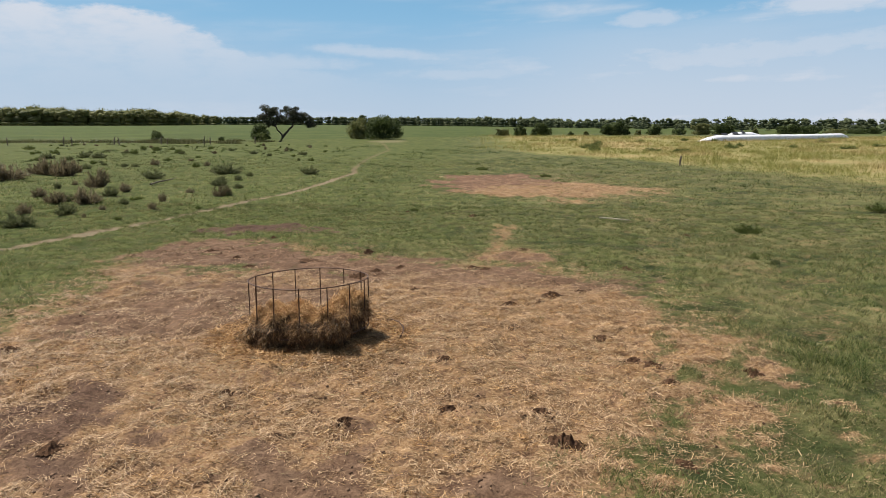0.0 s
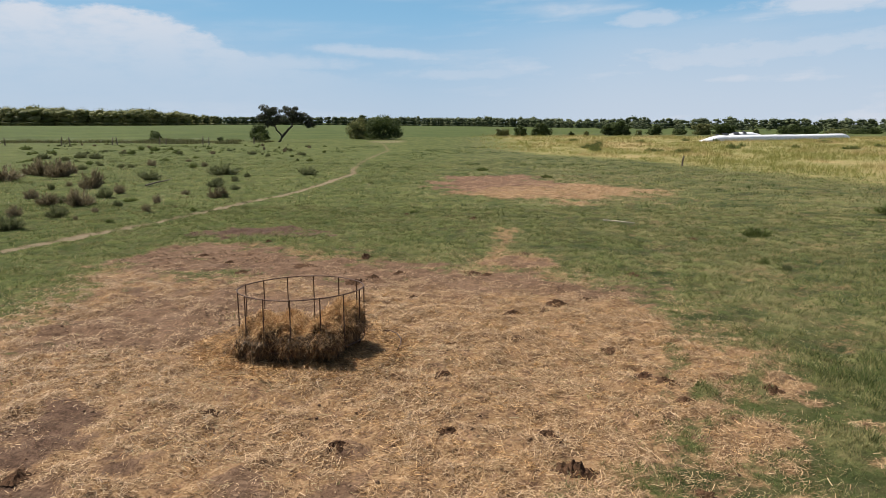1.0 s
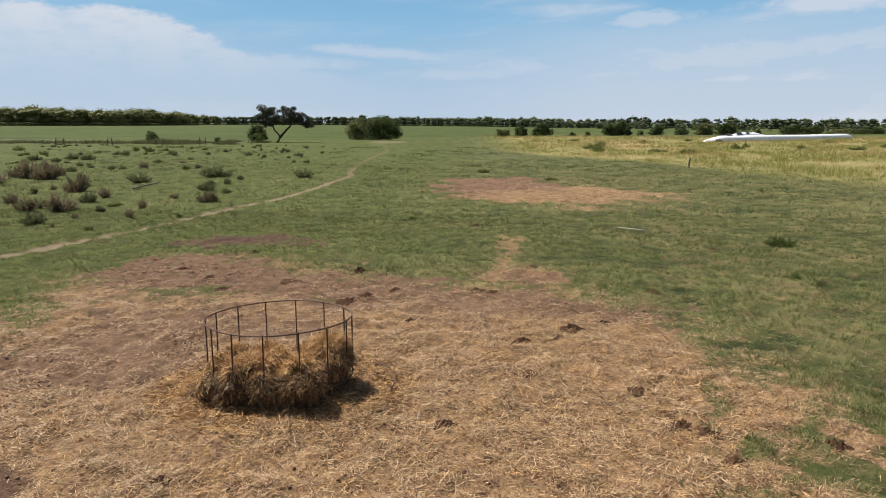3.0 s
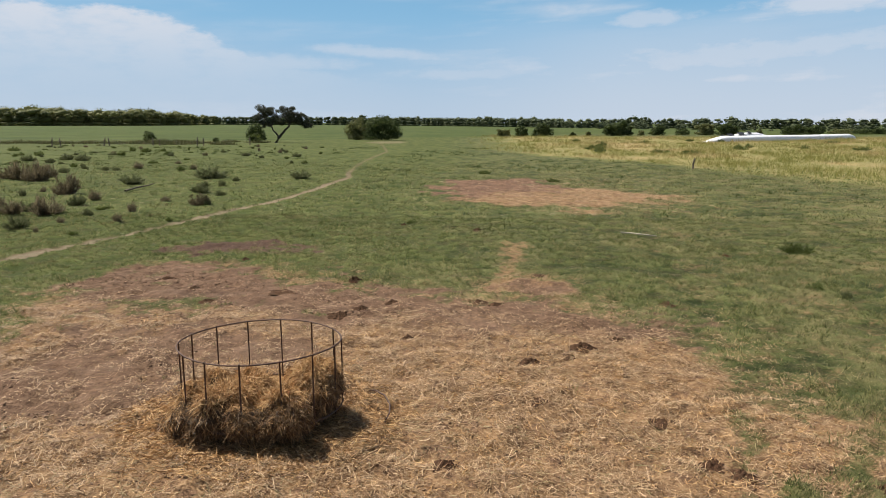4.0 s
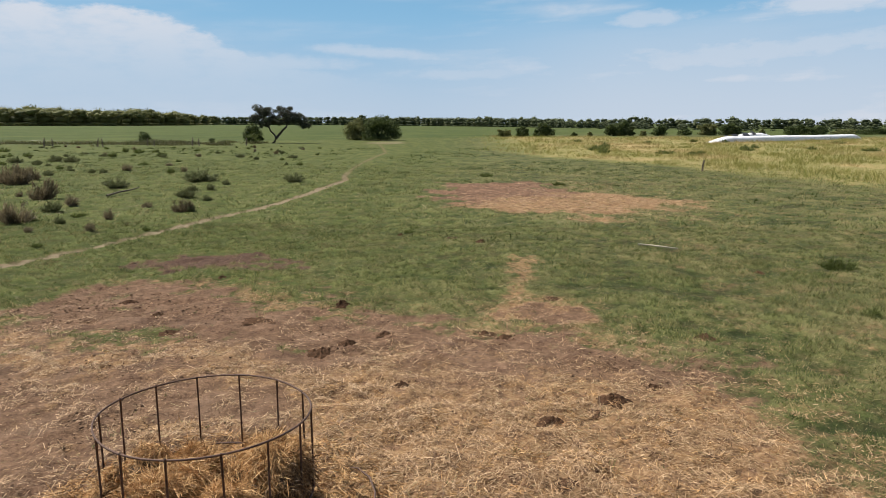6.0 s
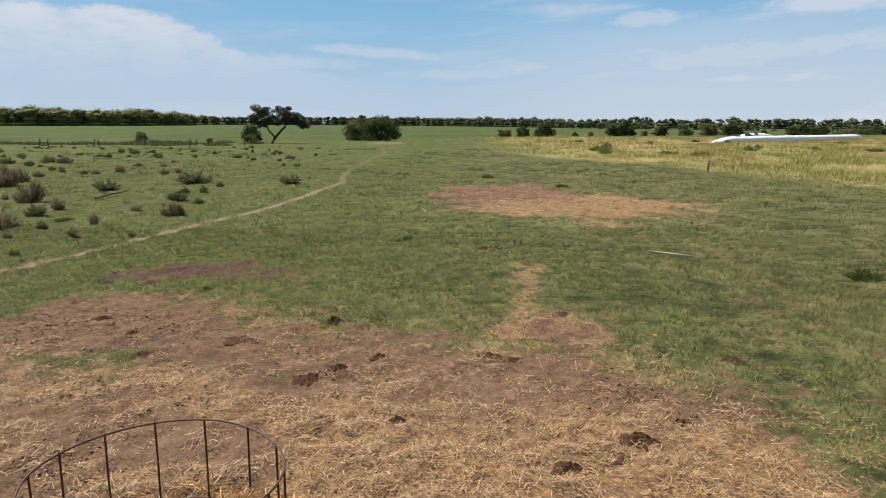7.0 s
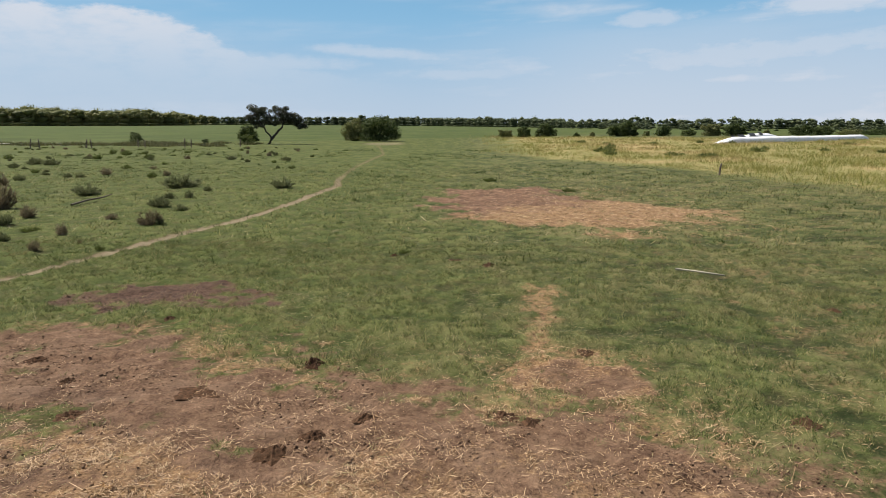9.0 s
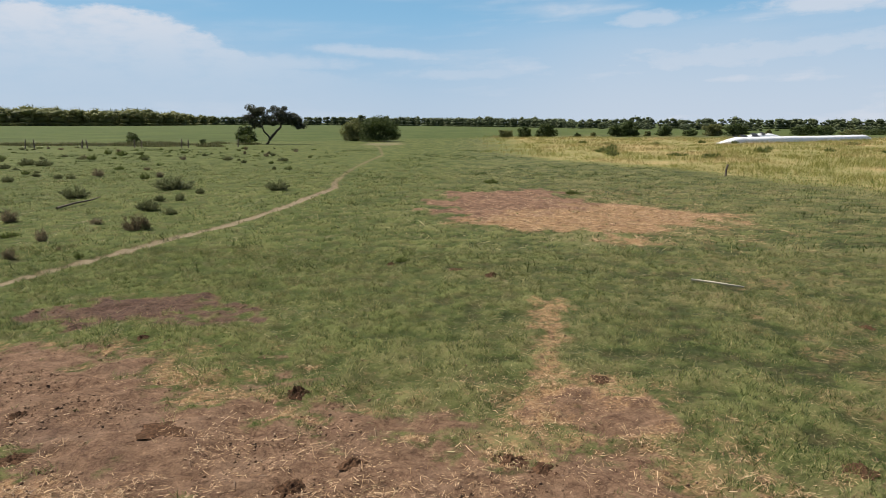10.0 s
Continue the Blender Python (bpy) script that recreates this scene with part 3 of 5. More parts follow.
gx, gy = lines(-10, 6, 0.10, 50, 1.045, 4300, 4300, 1.012), lines(6.0, 27, 0.10, 150, 1.017, 4300, 600, 1.06)
XX, YY = np.meshgrid(gx, gy)
xf, yf = XX.ravel(), YY.ravel()
zf = bumps(xf, yf)
gv = np.stack([xf, yf, zf], 1)
nx, ny = len(gx), len(gy)
ii = (np.arange(ny - 1)[:, None] * nx + np.arange(nx - 1)[None, :]).ravel()
gf = np.stack([ii, ii + 1, ii + nx + 1, ii + nx], 1)
ground_mesh = mesh_np("ground", gv, gf, GROUND, True)
cov = cover(xf, yf)
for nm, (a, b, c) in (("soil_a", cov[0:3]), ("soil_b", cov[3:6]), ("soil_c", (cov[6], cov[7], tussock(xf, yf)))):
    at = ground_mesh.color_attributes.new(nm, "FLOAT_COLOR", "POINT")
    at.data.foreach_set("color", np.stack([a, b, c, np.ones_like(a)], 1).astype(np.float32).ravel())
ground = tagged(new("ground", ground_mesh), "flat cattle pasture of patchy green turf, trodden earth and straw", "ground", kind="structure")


def scatter(n, x0, x1, y0, y1, seed):
    r = np.random.default_rng(seed)
    return r.uniform(x0, x1, n), r.uniform(y0, y1, n), r


# ---- hay heap and ring feeder ----
FX, FY = -3.07, 12.48
HX, HY = -2.96, 12.30


def ring_radius(a):
    return 1.172 * (1 - 0.097 * np.cos(2 * (a - 0.662)))


def rail_point(a, drop=0.0, grow=0.0):
    r = ring_radius(a) + grow
    x, y = r * math.cos(a), r * math.sin(a)
    return Vector((x, y, 1.100 + 0.047 * x - 0.056 * y - drop))


def angle_of(a, *knots):
    """A value round the heap, smooth between knots of (degrees, value)."""
    deg = np.array([k[0] for k in knots] + [knots[0][0] + 360.0])
    val = np.array([k[1] for k in knots] + [knots[0][1]])
    return np.interp(np.degrees(a) % 360.0, deg, val)


def noise3(p, cell, seed):
    return np.array([noise.noise(Vector((x / cell + seed, y / cell, z / cell - seed))) for x, y, z in p])


def make_heap():
    """A shell of hay round the ring: a broken crest over a steep face hollowed at the foot, thin inside towards the north."""
    heap = tagged(new("hay_heap"), "heap of trampled brown hay spilling from the ring feeder", "hay heap")
    heap.location = (HX, HY, 0)
    na, nu = 190, 64
    A, U = np.meshgrid(np.arange(na) * 2 * math.pi / na, np.linspace(0, 1, nu))
    a, u = A.ravel(), U.ravel()
    foot = angle_of(a, (0, 1.10), (30, 1.02), (60, 1.05), (90, 1.10), (130, 1.20), (170, 1.36), (200, 1.46), (230, 1.34), (265, 1.19), (300, 1.20), (330, 1.20))
    crest = angle_of(a, (0, 0.64), (30, 0.60), (60, 0.36), (90, 0.20), (130, 0.20), (160, 0.34), (190, 0.46), (225, 0.44), (250, 0.55), (275, 0.50), (300, 0.60), (325, 0.56), (345, 0.70))
    steep = angle_of(a, (0, 1.0), (30, 0.8), (60, 0.2), (90, 0.0), (150, 0.0), (180, 0.15), (215, 0.35), (240, 0.9), (270, 1.0), (340, 1.0))
    top = np.clip(u / 0.5, 0, 1)
    fall = np.clip((u - 0.5) / 0.42, 0, 1)
    skirt = np.clip((u - 0.92) / 0.08, 0, 1)
    lip = foot * (0.80 + 0.06 * np.sin(5 * a + 0.6))
    r_steep = lip * np.where(u < 0.5, top, 1 + 0.13 * np.sin(math.pi * np.clip(fall * 1.15, 0, 1)) - 0.10 * smooth(fall, 0.35, 1.0)) + skirt * 0.34 * foot
    r_soft = foot * (0.62 * top + 0.40 * fall + 0.16 * skirt)
    rad = steep * r_steep + (1 - steep) * r_soft
    bowl = 0.26 + (crest - 0.26) * smooth(top, 0.15, 0.95)
    z_steep = np.where(u < 0.5, bowl, crest * (1 - fall ** 1.25))
    z_soft = np.where(u < 0.5, bowl, crest * (1 - smooth(fall, 0.0, 1.0)))
    z = steep * z_steep + (1 - steep) * z_soft
    p = np.stack([rad * np.cos(a), rad * np.sin(a), z], 1)
    big, mid, fine = noise3(p, 0.40, 3.1), noise3(p, 0.17, 7.7), noise3(p, 0.07, 1.3)
    out = np.stack([np.cos(a), np.sin(a), np.zeros_like(a)], 1)
    live = smooth(z, 0.02, 0.22)
    wave = 0.26 * big + 0.14 * mid + 0.05 * fine
    p += out * (wave * live * np.where(u > 0.42, 0.6, 0.15))[:, None]
    p[:, 2] += wave * live * np.where(u < 0.6, 1.05, 0.35) + 0.05 * (mid + fine) * (1 - live)
    p[:, 2] += bumps(p[:, 0] + HX, p[:, 1] + HY)
    p[:, 2] -= 0.06 * skirt
    row = np.arange(nu - 1)[:, None] * na
    k = np.arange(na)[None, :]
    q = np.stack([row + k, row + (k + 1) % na, row + na + (k + 1) % na, row + na + k], 2).reshape(-1, 4)
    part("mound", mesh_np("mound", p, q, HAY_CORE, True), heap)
    # normals of the shell, by its grid
    G = p.reshape(nu, na, 3)
    du = np.gradient(G, axis=0)
    da = (np.roll(G, -1, 1) - np.roll(G, 1, 1)) / 2
    N = np.cross(da, du).reshape(-1, 3)
    N /= np.linalg.norm(N, axis=1)[:, None] + 1e-9
    N *= np.where(N[:, 2:3] + 0.3 * (N * out).sum(1)[:, None] < 0, -1, 1)
    r = np.random.default_rng(12)
    area = np.linalg.norm(np.cross(da, du), axis=2).ravel() + 1e-9
    # pale wads lie on the crowns of the lumps, the hollows stay bare, shaded by the core's dark colour
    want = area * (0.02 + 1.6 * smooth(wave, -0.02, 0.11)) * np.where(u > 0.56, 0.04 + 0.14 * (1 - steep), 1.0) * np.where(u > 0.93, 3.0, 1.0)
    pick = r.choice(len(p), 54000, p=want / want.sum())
    P = p[pick] + N[pick] * r.uniform(-0.01, 0.05, len(pick))[:, None] + r.normal(0, 0.022, (len(pick), 3))
    flow = noise3(p, 0.22, 21.0)[pick] * 9.0 + r.normal(0, 0.8, len(pick))
    t1 = np.cross(N[pick], np.array([0.0, 0.0, 1.0]) + r.normal(0, 0.02, (len(pick), 3)))
    t1 /= np.linalg.norm(t1, axis=1)[:, None] + 1e-9
    t2 = np.cross(N[pick], t1)
    d = t1 * np.cos(flow)[:, None] + t2 * np.sin(flow)[:, None] + N[pick] * r.uniform(-0.1, 0.42, len(pick))[:, None]
    hang = np.where(u[pick] > 0.5, smooth(p[pick, 2], 0.08, 0.3), 0.0)
    hang = hang * r.uniform(0, 1, len(pick))
    d = d * (1 - 0.4 * hang)[:, None] + (np.array([0, 0, -0.7]) + 0.3 * N[pick]) * hang[:, None]
    ln = r.uniform(0.07, 0.27, len(pick)) * np.where((u[pick] > 0.44) & (u[pick] < 0.93), 0.5, 1.0)
    v1, f1 = wisps(P, d, ln, r.uniform(0.0035, 0.0075, len(pick)), ln * r.uniform(0.0, 0.45, len(pick)), 31)
    # dark strands on the steep sides only, painting the face as shaded
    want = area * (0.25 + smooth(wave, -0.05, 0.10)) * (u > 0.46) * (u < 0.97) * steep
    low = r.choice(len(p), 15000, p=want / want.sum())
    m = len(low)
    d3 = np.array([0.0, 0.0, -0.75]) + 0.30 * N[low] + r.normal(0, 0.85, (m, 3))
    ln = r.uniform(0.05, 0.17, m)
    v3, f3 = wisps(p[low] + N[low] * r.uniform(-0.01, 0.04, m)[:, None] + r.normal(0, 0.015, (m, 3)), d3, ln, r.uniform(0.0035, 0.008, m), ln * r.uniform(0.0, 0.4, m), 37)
    tagged(part("matted_hay", mesh_np("matted_hay", v3, f3, SHADED_HAY), heap, "matted hay of the steep face, its shade put into the brown"), kind="stuff")
    # straws strewn round the foot
    n = 9000
    ang, far = r.uniform(0, 2 * math.pi, n), r.uniform(0.85, 1.75, n) ** 1.0
    px, py = HX + 1.12 * far * np.cos(ang), HY + 1.02 * far * np.sin(ang)
    dd = np.stack([r.normal(0, 1, n), r.normal(0, 1, n), r.normal(0.1, 0.25, n)], 1)
    ln = r.uniform(0.07, 0.22, n)
    v2, f2 = wisps(np.stack([px - HX, py - HY, bumps(px, py) + r.uniform(0.0, 0.05, n)], 1), dd, ln, r.uniform(0.004, 0.009, n), ln * r.uniform(0, 0.2, n), 33)
    tagged(part("loose_hay", mesh_np("loose_hay", np.concatenate([v1, v2]), np.concatenate([f1, f2 + len(v1)]), HAY), heap), kind="stuff")
    return heap


def make_feeder():
    feeder = tagged(new("ring_feeder"), "round rusty iron hay feeder with thin uprights standing in hay", "feeder")
    feeder.location = (FX, FY, 0)
    steps = 72
    for name, drop, rad in (("top_rail", 0.0, 0.011), ("lower_rail", 0.90, 0.011)):
        bm = tube_bm(bmesh.new(), [rail_point(2 * math.pi * k / steps, drop + 0.006 * math.sin(2 * math.pi * 3 * k / steps)) for k in range(steps)], rad, 8, True)
        part(name, bm_mesh(name, bm, RUST), feeder)
    for k, deg in enumerate((181.5, 159.0, 137.0, 115.5, 92.0, 63.0, 30.0, 0.0, 222.5, 251.5, 276.0, 298.0, 317.5, 338.5)):
        a = radians(deg)
        top, low = rail_point(a), rail_point(a, 0.95, 0.012 * math.sin(k * 2.3))
        mid = (top + low) / 2 + Vector((0.008 * math.sin(k * 3.1), 0.008 * math.cos(k * 1.7), 0))
        part("upright", bm_mesh("upright", tube_bm(bmesh.new(), [top + Vector((0, 0, 0.012)), mid, low], [0.011, 0.0105, 0.0105], 6), RUST), feeder)
    return feeder


make_heap()
make_feeder()

rod = tagged(new("bent_rod"), "thin bent rusty rod poking from the straw beside the hay", "rod")
rod.location = (-1.45, 12.6, 0.055)
part("bar", bm_mesh("bar", tube_bm(bmesh.new(), [(-0.30, 0.62, 0.02), (-0.12, 0.58, 0.05), (0.06, 0.34, 0.07), (0.17, 0.02, 0.07), (0.19, -0.2, 0.05), (0.15, -0.42, 0.0)], 0.012, 6), RUST), rod)

# ---- straw litter ----
px, py, r = scatter(640000, -10.5, 5.6, 3.0, 22.0, 101)
cv = cover(px, py)
clot = fbm(px, py, 0.42, 3, 131)
p_keep = np.clip(cv[0] * (0.16 + 1.9 * smooth(clot, 0.34, 0.66)) + cv[1] * 0.30 * smooth(clot, 0.44, 0.68) + 0.002, 0, 1)
k = r.uniform(0, 1, len(px)) < p_keep * np.where(cv[0] < 0.6, 0.6, 0.85) * smooth(py, 1.5, 6.0) * (1 - 0.7 * smooth(py, 19.0, 20.5))
thin_cover = cv[0][k] < 0.7
px, py, clot = px[k], py[k], clot[k]
n = len(px)
head = fbm(px, py, 0.6, 2, 150) * 9.0 + r.normal(0, 1.5, n)
pz = bumps(px, py) + 0.003 + 0.05 * smooth(clot, 0.5, 0.8) * r.uniform(0, 1, n)
ln, wd, tilt = r.lognormal(-2.7, 0.45, n) * np.where(thin_cover, 0.75, 1.0), r.uniform(0.0035, 0.0075, n), r.normal(0.12, 0.28, n)
d = np.stack([np.cos(head), np.sin(head), tilt], 1) * ln[:, None]
s = np.stack([-np.sin(head), np.cos(head), r.normal(0, 0.4, n)], 1) * (wd * 0.5)[:, None]
c = np.stack([px, py, pz + np.abs(d[:, 2]) * 0.5], 1)
v = np.stack([c - d * 0.5 - s, c - d * 0.5 + s, c + d * 0.5 + s, c + d * 0.5 - s], 1).reshape(-1, 3)
tagged(new("straw_litter", mesh_np("straw_litter", v, np.arange(4 * n).reshape(-1, 4), STRAW)), "loose golden straw scattered over trodden earth", "straw", kind="stuff")

# heaped wisps standing a hand high in the litter
r = np.random.default_rng(108)
wx, wy = r.uniform(-9.5, 5.0, 3400), r.uniform(5.5, 21.0, 3400)
k = r.uniform(0, 1, 3400) < smooth(cover(wx, wy)[0], 0.6, 0.95) * 0.75
wx, wy = wx[k], wy[k]
m, per = len(wx), 20
size = np.repeat(r.uniform(0.03, 0.11, m), per)
c = np.repeat(np.stack([wx, wy, bumps(wx, wy) + 0.02], 1), per, 0)
n = len(c)
P = c + r.normal(0, 1, (n, 3)) * size[:, None] * np.array([1, 1, 0.3])
P[:, 2] = np.maximum(P[:, 2], c[:, 2] - 0.01)
d = np.stack([r.normal(0, 1, n), r.normal(0, 1, n), r.uniform(0.0, 0.9, n)], 1)
ln = r.uniform(0.05, 0.14, n)
v, f = wisps(P, d, ln, r.uniform(0.0035, 0.007, n), ln * r.uniform(0, 0.4, n), 109)
tagged(new("straw_wisps", mesh_np("straw_wisps", v, f, HAY)), "tangled wisps of darker hay lying in the straw", "straw", kind="stuff")

px, py, r = scatter(36000, -3.6, 12.0, 35.0, 54.5, 103)
cv = cover(px, py)
k = r.uniform(0, 1, len(px)) < cv[0] * 0.8 + cv[1] * 0.1
px, py = px[k], py[k]
n = len(px)
v, f = ribbons(np.stack([px, py, bumps(px, py) + 0.006], 1), r.uniform(0, 6.3, n), r.uniform(0.12, 0.35, n), r.uniform(0.008, 0.016, n), r.uniform(0, 0.05, n), r.uniform(0, 0.02, n), 104)
tagged(new("straw_patch", mesh_np("straw_patch", v, f, STRAW)), "pale straw spread over a second reddish bare patch", "straw", kind="stuff")

# clods kicked up on the bare earth
def clods(name, count, box, size, seed, label, mat=None, lo=0.46, share=0.55, most=0.036):
    px, py, r = scatter(count, *box, seed)
    cv = cover(px, py)
    c = fbm(px, py, 1.1, 3, seed)
    k = r.uniform(0, 1, len(px)) < (cv[1] + share * cv[0]) * smooth(c, lo, 0.7) * (1 - 0.9 * cv[6]) * np.where(py > 16, 1.0, 0.75)
    px, py = px[k], py[k]
    n = len(px)
    s = np.minimum(size * r.lognormal(0, 0.6, n), most)
    oct_v = np.array([(1, 0, 0), (-1, 0, 0), (0, 1, 0), (0, -1, 0), (0, 0, 0.5), (0, 0, -0.6)], float)
    oct_f = np.array([(0, 2, 4), (2, 1, 4), (1, 3, 4), (3, 0, 4), (2, 0, 5), (1, 2, 5), (3, 1, 5), (0, 3, 5)])
    V = oct_v[None] * s[:, None, None] * r.uniform(0.6, 1.3, (n, 6, 1)) + r.normal(0, 0.18, (n, 6, 3)) * s[:, None, None]
    a = r.uniform(0, 6.28, n)
    X = V[:, :, 0] * np.cos(a)[:, None] - V[:, :, 1] * np.sin(a)[:, None]
    Y = V[:, :, 0] * np.sin(a)[:, None] + V[:, :, 1] * np.cos(a)[:, None]
    V = np.stack([X + px[:, None], Y + py[:, None], V[:, :, 2] + (bumps(px, py) + s * 0.2)[:, None]], 2).reshape(-1, 3)
    F = (oct_f[None] + (np.arange(n) * 6)[:, None, None]).reshape(-1, 3)
    tagged(new(name, mesh_np(name, V, F, mat or CLOD)), label, "clods", kind="stuff")


clods("earth_clods", 70000, (-10.5, 5, 5.5, 28), 0.013, 401, "crumbled brown clods on trodden earth", most=0.030)

# ---- turf ----
def turf(name, count, box, per, size, wide, spread, seed, label, clump=0.5):
    """Tufts of blades fanning out, thickest where the turf stands high."""
    px, py, r = scatter(count, *box, seed)
    cv = cover(px, py)
    green = np.clip(1 - 1.1 * cv[0] - 1.15 * cv[1], 0, 1)
    t = tussock(px, py)
    k = r.uniform(0, 1, len(px)) < (green * (0.30 + 0.75 * smooth(t, 0.36, 0.62)) + 0.004) * (1 - smooth(py, 56, 86))
    px, py, t, lush = px[k], py[k], t[k], cv[4][k]
    m = len(px)
    big = r.uniform(0.5, 1.3, m) * (0.5 + 0.9 * smooth(t, 0.42, 0.7)) * (0.85 + 0.5 * lush)
    big, z = np.repeat(big, per), np.repeat(bumps(px, py), per)
    n = len(big)
    qx, qy = np.repeat(px, per) + r.normal(0, spread, n) * big, np.repeat(py, per) + r.normal(0, spread, n) * big
    v, f = blades(np.stack([qx, qy, z - 0.006], 1), size * big * r.uniform(0.5, 1.3, n), wide * r.uniform(0.6, 1.4, n), r.uniform(0.35, 0.97, n), seed + 9)
    tagged(new(name, mesh_np(name, v, f, BLADE)), label, "grass", kind="stuff")


turf("grass", 74000, (-14, 14, 5.5, 33.0), 11, 0.115, 0.0085, 0.04, 201, "short grazed green grass with dry yellow blades")
turf("grass", 15000, (1.5, 9.0, 6.0, 14.0), 11, 0.095, 0.007, 0.035, 207, "short grazed green grass with dry yellow blades")
turf("grass", 5000, (-12, 12, -3.0, 5.5), 9, 0.115, 0.012, 0.05, 205, "short grazed pasture grass")
turf("grass", 17000, (-27, -14, 17.0, 33.0), 9, 0.10, 0.014, 0.07, 203, "short grazed pasture grass")
turf("grass", 13000, (14, 24, 17.0, 33.0), 9, 0.10, 0.014, 0.07, 204, "short grazed pasture grass")
turf("grass", 54000, (-40, 30, 33.0, 86.0), 5, 0.135, 0.026, 0.12, 202, "short grazed pasture grass")

def tufts(count, box, per, size, wide, seed, lo):
    """Darker uneaten tufts standing out of the grazed turf."""
    px, py, r = scatter(count, *box, seed)
    cv = cover(px, py)
    k = (r.uniform(0, 1, count) < smooth(fbm(px, py, 6.0, 3, seed + 2), lo, lo + 0.22)) & (cv[0] + cv[1] + cv[2] < 0.35)
    px, py = px[k], py[k]
    big = np.repeat(r.lognormal(0, 0.35, len(px)), per)
    n = len(big)
    qx, qy = np.repeat(px, per) + r.normal(0, 0.9 * size, n) * big, np.repeat(py, per) + r.normal(0, 0.6 * size, n) * big
    v, f = blades(np.stack([qx, qy, bumps(qx, qy) - 0.01], 1), size * big * r.uniform(0.5, 1.2, n), wide * r.uniform(0.6, 1.4, n) * (0.7 + qy / 70), r.uniform(0.2, 0.9, n), seed + 1)
    tagged(new("grass_tufts", mesh_np("grass_tufts", v, f, TUFT)), "darker uneaten grass tufts in the grazed turf", "grass", kind="stuff")


tufts(3600, (-60, 26, 28, 118), 16, 0.20, 0.020, 641, 0.40)
tufts(1000, (-12, 13, 8, 32), 26, 0.11, 0.008, 651, 0.44)

# dry stalks lying in the turf
def stalks(name, count, box, length, width, seed):
    px, py, r = scatter(count, *box, seed)
    cv = cover(px, py)
    k = r.uniform(0, 1, len(px)) < np.clip(1 - cv[1], 0, 1) * (0.12 + 0.9 * smooth(fbm(px, py, 1.3, 3, seed), 0.38, 0.68)) * (1 - smooth(py, 52, 86)) * np.where(px < -8, 0.4, 1.0)
    px, py = px[k], py[k]
    n = len(px)
    head, ln, wd = r.uniform(0, 6.28, n), length * r.lognormal(0, 0.4, n), width * r.uniform(0.6, 1.3, n)
    d = np.stack([np.cos(head), np.sin(head), r.normal(0.0, 0.22, n)], 1) * ln[:, None]
    s = np.stack([-np.sin(head), np.cos(head), r.normal(0, 0.4, n)], 1) * (wd * 0.5)[:, None]
    c = np.stack([px, py, bumps(px, py) + 0.02 + np.abs(d[:, 2]) * 0.5], 1)
    v = np.stack([c - d * 0.5 - s, c - d * 0.5 + s, c + d * 0.5 + s, c + d * 0.5 - s], 1).reshape(-1, 3)
    tagged(new(name, mesh_np(name, v, np.arange(4 * n).reshape(-1, 4), STALK)), "dry yellow stalks lying in the turf", "grass", kind="stuff")


stalks("dry_stalks", 90000, (-14, 15, 6.0, 33.0), 0.085, 0.0045, 601)
stalks("dry_stalks", 36000, (-40, 30, 33.0, 86.0), 0.16, 0.015, 602)

# ---- tall dry grass of the ungrazed field ----
def tall_grass(count, box, per, size, wide, spread, seed, mat, label, lo=0.35):
    """Tussocks of long leaning blades, in drifts."""
    px, py, r = scatter(count, *box, seed)
    share, drift = cover(px, py)[2], fbm(px, py, 5.0, 3, seed + 4)
    k = r.uniform(0, 1, count) < share * (0.1 + 0.9 * smooth(drift, lo, lo + 0.25)) * np.clip(75 / py, 0.3, 1)
    px, py, drift = px[k], py[k], drift[k]
    high = np.repeat(0.35 + 1.2 * smooth(drift, lo, lo + 0.35), per)
    n = len(px) * per
    qx, qy = np.repeat(px, per) + r.normal(0, spread, n), np.repeat(py, per) + r.normal(0, spread, n)
    v, f = blades(np.stack([qx, qy, bumps(qx, qy) - 0.02], 1), size * high * r.uniform(0.5, 1.3, n), wide * r.uniform(0.6, 1.4, n) * (0.6 + qy / 120), r.uniform(0.15, 0.85, n), seed + 1)
    tagged(new("tall_grass", mesh_np("tall_grass", v, f, mat)), label, "grass", kind="stuff")


tall_grass(110000, (-10, 150, 42, 228), 5, 0.52, 0.024, 0.13, 301, TALL, "tall yellowed grass of the ungrazed field")
tall_grass(13000, (-6, 130, 42, 200), 9, 0.50, 0.022, 0.30, 341, FIELDWEED, "rank green weeds standing in the yellow grass", 0.5)


px, py, r = scatter(15000, -130, -41, 112, 158, 311)
mid_line = np.interp(px, [-130, -78, -45, -28], [129, 128, 135, 146])
k = np.abs(py - mid_line) < 2.0 + 22 * (fbm(px, py, 9, 3, 313) - 0.34)
px, py = np.repeat(px[k], 6), np.repeat(py[k], 6)
n = len(px)
px, py = px + r.normal(0, 0.3, n), py + r.normal(0, 0.3, n)
v, f = blades(np.stack([px, py, np.zeros(n)], 1), r.uniform(0.25, 0.95, n) * (0.2 + 1.3 * fbm(px, py, 5, 2, 317)), r.uniform(0.06, 0.17, n), r.uniform(0.2, 0.9, n), 312)
tagged(new("fence_weeds", mesh_np("fence_weeds", v, f, RANKWEED)), "rank green and brown weeds along the old wire fence", "weeds", kind="stuff")


